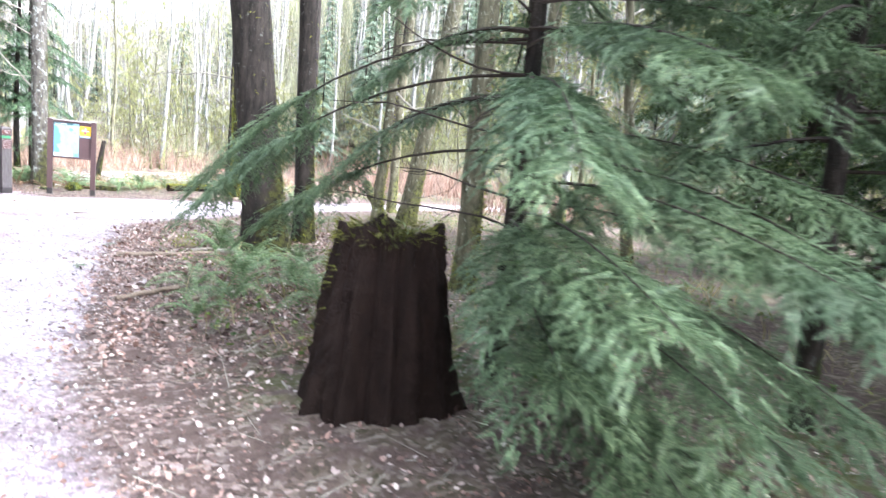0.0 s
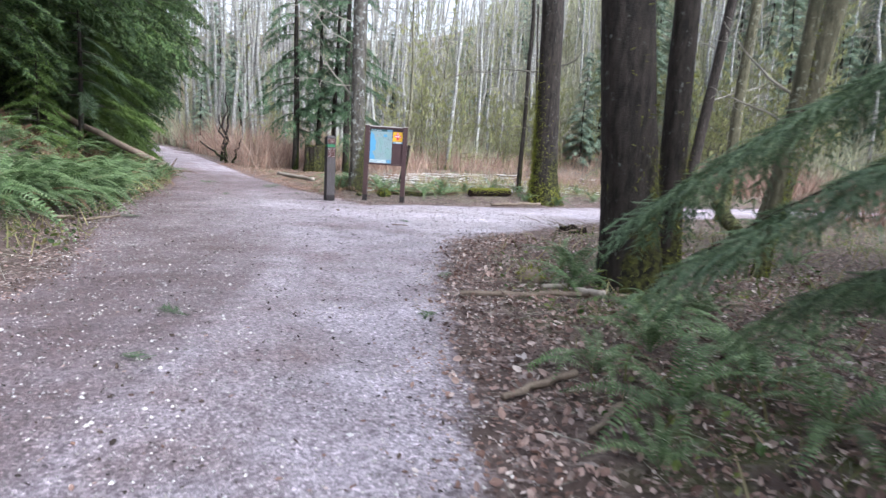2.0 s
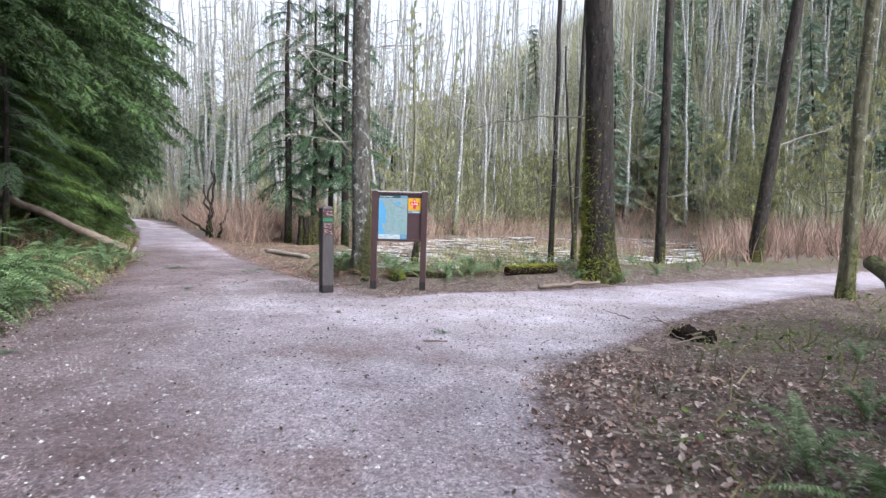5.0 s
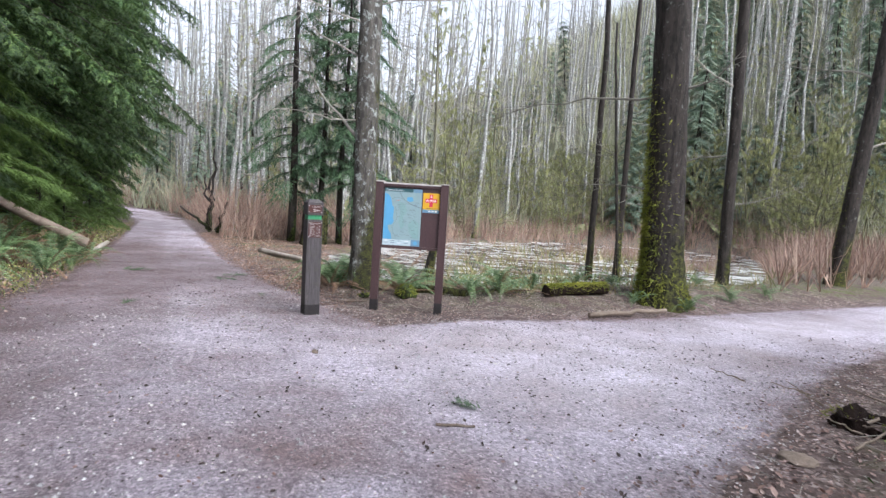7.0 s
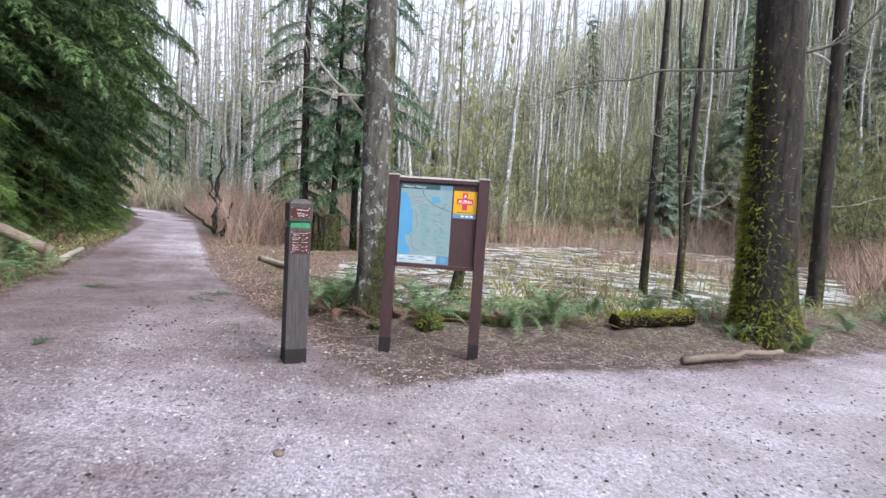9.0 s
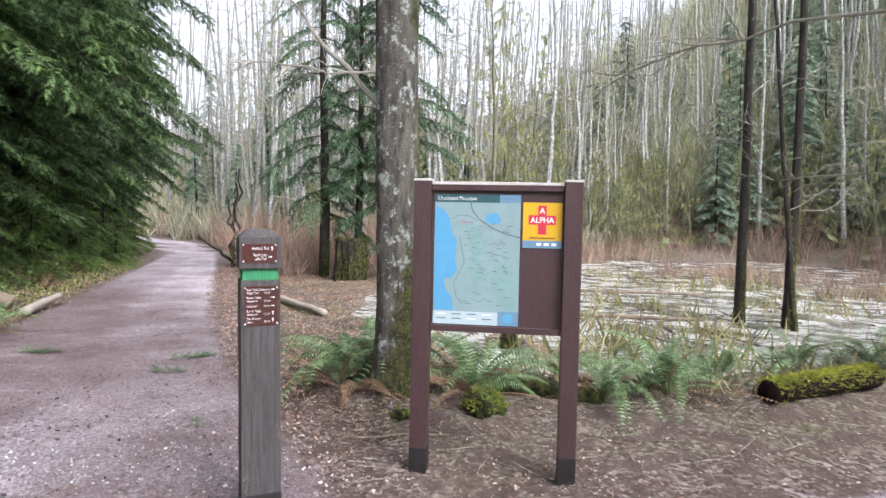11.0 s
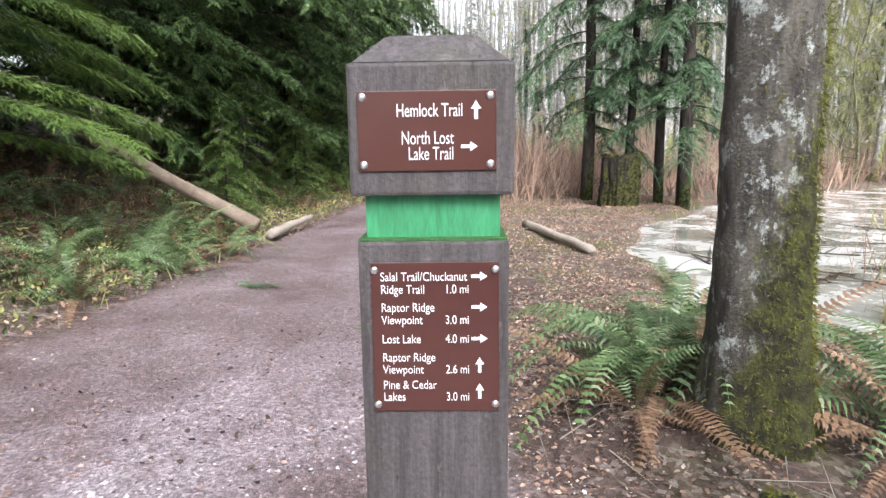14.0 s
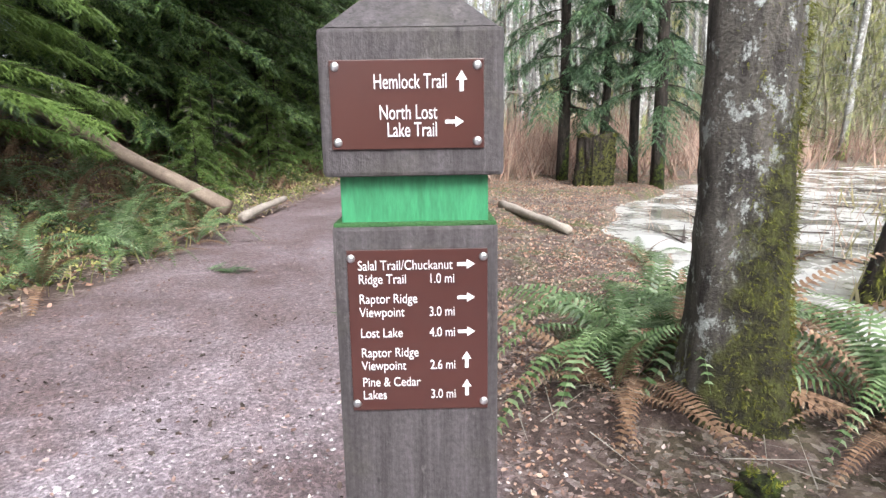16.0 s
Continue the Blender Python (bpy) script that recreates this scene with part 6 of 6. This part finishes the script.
thicket(8000, -45, 40, 72, 135, lambda x, y: (pond_depth(x, y) > 1.3), 3.0, 9.0, "ridge_saplings", "olive-grey leafless young trees along the ridge", M_SAPLING)
lx, ly = spots(16000, -45, 45, 58, 120, lambda x, y: pond_depth(x, y) > 1.15)
scatter("slope_undergrowth", "green and brown undergrowth covering the wooded slope", "undergrowth", LEAF, lx, ly, R.uniform(0.4, 1.3, len(lx)), M_SLOPE, 0.25, 0.8)

# ---- small things on the ground ----
def sprig(x, y, size, seed):
    r = np.random.default_rng(seed)
    n = 26
    t = r.random(n)
    az = r.uniform(0, 6.283)
    o = np.c_[(t - 0.5) * size * math.cos(az), (t - 0.5) * size * math.sin(az), 0.012 + 0.03 * r.random(n)]
    a = az + r.choice([-1, 1], n) * r.uniform(0.4, 1.0, n)
    d = np.c_[np.cos(a), np.sin(a), r.uniform(-0.05, 0.25, n)]
    ob = part("fallen_sprig", Geo().stamp(*FEATHER_FINE, o, d, np.c_[r.normal(0, 0.3, (n, 2)), np.ones(n)], r.uniform(0.25, 0.5, n) * size), M_HEMLOCK, at=pose(x, y, ground_z(x, y)))
    return tagged(ob, "small green conifer sprig fallen on the gravel", "sprig", "fallen sprigs")


for i, (x, y, k) in enumerate([(-7.63, 14.04, 0.28), (-15.95, 19.2, 0.55), (-15.4, 18.6, 0.4), (-17.93, 18.2, 0.5), (-3.88, 7.86, 0.3), (-5.7, 6.44, 0.3), (-5.05, 5.5, 0.22), (-13.5, 17.6, 0.2), (-11.4, 10.4, 0.3), (-14.2, 15.4, 0.3), (-4.6, 9.6, 0.25)]):
    sprig(x, y, k, 500 + i)


def rock(x, y, w, h, seed, label, mossy=0, mat=None, rough=0.22):
    r = np.random.default_rng(seed)
    bm = bmesh.new()
    bmesh.ops.create_icosphere(bm, subdivisions=3, radius=1)
    for v in bm.verts:
        k = 1 + rough * noise.noise(v.co * 1.7 + Vector((seed, 0, 0))) + 0.5 * rough * noise.noise(v.co * 5 + Vector((seed, 3, 0)))
        v.co = Vector((v.co.x * w * k, v.co.y * w * 0.8 * k, v.co.z * h * k))
    t = thing("rock", label, "rock", pose(x, y, ground_z(x, y) + h * 0.35, 0, 0, seed * 40), "rocks")
    part("stone", bm, mat or M_LOG, t, smooth=True)
    if mossy:
        d = unit(r.normal(0, 1, (mossy, 3)))
        d[:, 2] = np.abs(d[:, 2])
        o = d * np.array([w, w * 0.8, h]) * 0.98
        part("moss", Geo().stamp(*FEATHER_MID, o, d + r.normal(0, 0.6, (mossy, 3)), d, r.uniform(0.03, 0.08, mossy)), M_MOSS, t, "moss tufts")


rock(-11.45, 19.35, 0.20, 0.17, 1, "torn mossy clod of roots behind the map board", 420, M_BARK_DARK, 0.6)
rock(-12.0, 18.75, 0.10, 0.05, 2, "small mossy clod in litter", 30, M_BARK_DARK, 0.5)
# a flat wood chip, shaped with the rock builder
rock(-5.1, 14.5, 0.17, 0.03, 3, "flat pale wood chip at the trail's border")
rock(-9.95, 14.78, 0.045, 0.03, 4, "small pale stone on the gravel")
rock(-3.6, 10.0, 0.16, 0.12, 5, "mossy clod at the foot of a tree", 160)
stump("dark torn root clump with broken roots", -4.5, 15.8, 0.10, 0.40, 0.26, 21, M_ROT, 60, 0.0, 0.03)
R2 = np.random.default_rng(91)
for i in range(12):
    a = R2.uniform(0, 6.28)
    x, y = -4.5 + R2.normal(0, 0.5), 15.8 + R2.normal(0, 0.6)
    stick("broken_root", "thin grey broken root sticking out of soil", (x, y, 0.04), (x + 0.4 * math.cos(a), y + 0.4 * math.sin(a), R2.uniform(0.05, 0.2)), 0.010, 0.004, M_LOG, "root", 0.10, 700 + i, 6, group="broken roots")
for i, (x, y, lx2, ly2, hh) in enumerate([(-30.6, 31.6, 0.6, -0.3, 3.6), (-31.6, 32.6, -0.9, 0.3, 3.0), (-29.6, 31.2, 1.6, -0.9, 1.6), (-30.9, 32.2, -1.8, -0.7, 1.2), (-32.6, 33.2, 0.3, 0.1, 4.5)]):
    stick("leaning_snag", "dark bent dead stem at the bend of the trail", (x, y, ground_z(x, y)), (x + lx2, y + ly2, ground_z(x, y) + hh), 0.10, 0.04, M_BARK_DARK, "snag", 0.10, 800 + i, 7, group="leaning snags")


def leafy_shrub(x, y, h, n, seed, label, size=0.06, spread=0.35):
    r = np.random.default_rng(seed)
    t = thing("leafy_shrub", label, "shrub", pose(x, y, ground_z(x, y)), "leafy shrubs")
    g, lf = Geo(), Geo()
    for i in range(6):
        a = r.uniform(0, 6.28)
        pts, _ = wander(r, (0, 0, -0.05), (spread * math.cos(a), spread * math.sin(a), 1), h * r.uniform(0.6, 1.1), 5, 0, 0.2)
        g.tube(pts, np.linspace(0.006, 0.002, 6), 4, False)
        m = n // 6
        u = r.uniform(0.3, 1, m)
        o = np.c_[tuple(np.interp(u, np.linspace(0, 1, 6), pts[:, c]) for c in range(3))]
        lf.stamp(*LEAF, o, np.c_[r.normal(0, 1, (m, 2)), r.uniform(-0.2, 0.4, m)], np.c_[r.normal(0, 0.4, (m, 2)), np.ones(m)], r.uniform(0.7, 1.3, m) * size)
    tagged(part("stem_tangle", g, M_TWIG, t), kind="stuff")
    tagged(part("leaf_mass", lf, M_SHRUB, t), kind="stuff")


for i, (x, y, h, n) in enumerate([(-0.45, 5.7, 0.45, 40), (-0.1, 5.2, 0.5, 46), (-1.3, 5.4, 0.3, 24), (0.6, 6.2, 0.5, 60), (-22.0, 18.6, 0.8, 150), (-23.0, 19.3, 0.9, 170), (-24.2, 20.1, 0.9, 170), (-25.2, 21.2, 0.9, 170), (-23.6, 18.2, 0.9, 170), (-26.4, 22.2, 1.0, 170), (-24.8, 19.2, 1.0, 170), (-21.6, 17.0, 0.7, 120), (-27.6, 23.2, 1.0, 170), (-9.0, 22.8, 0.6, 90), (-10.6, 22.0, 0.6, 90), (-18.2, 15.0, 0.7, 110), (-16.2, 13.2, 0.6, 100)]):
    leafy_shrub(x, y, h, n, 900 + i, "low evergreen shrub with small glossy leaves", 0.055 if i < 4 else 0.075, 0.5)

# ---- islands, tussocks and drift in the pond ----
lx, ly = spots(900, -19, -6, 23, 58, lambda x, y: pond_depth(x, y) < 0.97)
n_ = len(lx)
az = R.uniform(0, 6.283, n_)
g = Geo().stamp(STEM[0] * np.array([1, 2.2, 1.2]), STEM[1], np.c_[lx, ly, np.full(n_, -0.118)], np.c_[np.cos(az), np.sin(az), R.uniform(0, 0.12, n_)], np.c_[np.zeros((n_, 2)), np.ones(n_)], R.uniform(0.4, 2.2, n_))
tagged(part("pond_drift_sticks", g, M_TWIG_DARK), "dark sticks and stems floating in the pond", "sticks", kind="stuff")
tx, ty, ts = [], [], []
R3 = np.random.default_rng(31)
for cx, cy, w, n in [(-11.6, 24.4, 0.5, 88), (-13.2, 26.2, 0.6, 88), (-10.4, 26.6, 0.5, 80), (-12.4, 30.0, 0.7, 96), (-15.0, 31.0, 0.8, 96), (-9.2, 32.0, 0.9, 120), (-13.4, 36.0, 1.0, 120), (-10.8, 38.5, 1.2, 136), (-16.5, 40.0, 1.2, 120), (-12.5, 45.0, 1.4, 120), (-8.0, 36.5, 1.2, 120), (-11.8, 23.0, 0.6, 104), (-10.2, 24.2, 0.6, 96)]:
    tx.append(cx + R3.normal(0, w, n))
    ty.append(cy + R3.normal(0, w * 0.6, n))
    ts.append(R3.uniform(0.2, 0.75, n))
tx, ty, ts = np.concatenate(tx), np.concatenate(ty), np.concatenate(ts)
n_ = len(tx)
az = R3.uniform(0, 6.283, n_)
g = Geo().stamp(*BLADE, np.c_[tx, ty, np.full(n_, -0.16)], np.c_[R3.normal(0, 0.45, (n_, 2)), np.ones(n_)], np.c_[np.cos(az), np.sin(az), np.zeros(n_)], ts)
tagged(part("pond_tussocks", g, M_GRASS), "dry grass tussocks standing in the pond", "grass", kind="stuff")
thicket(700, -15, -6.5, 36, 47, lambda x, y: wave(x, y, 0.5) > 0.35, 0.7, 1.6, "pond_thicket", "golden-brown brush on islets in the pond")
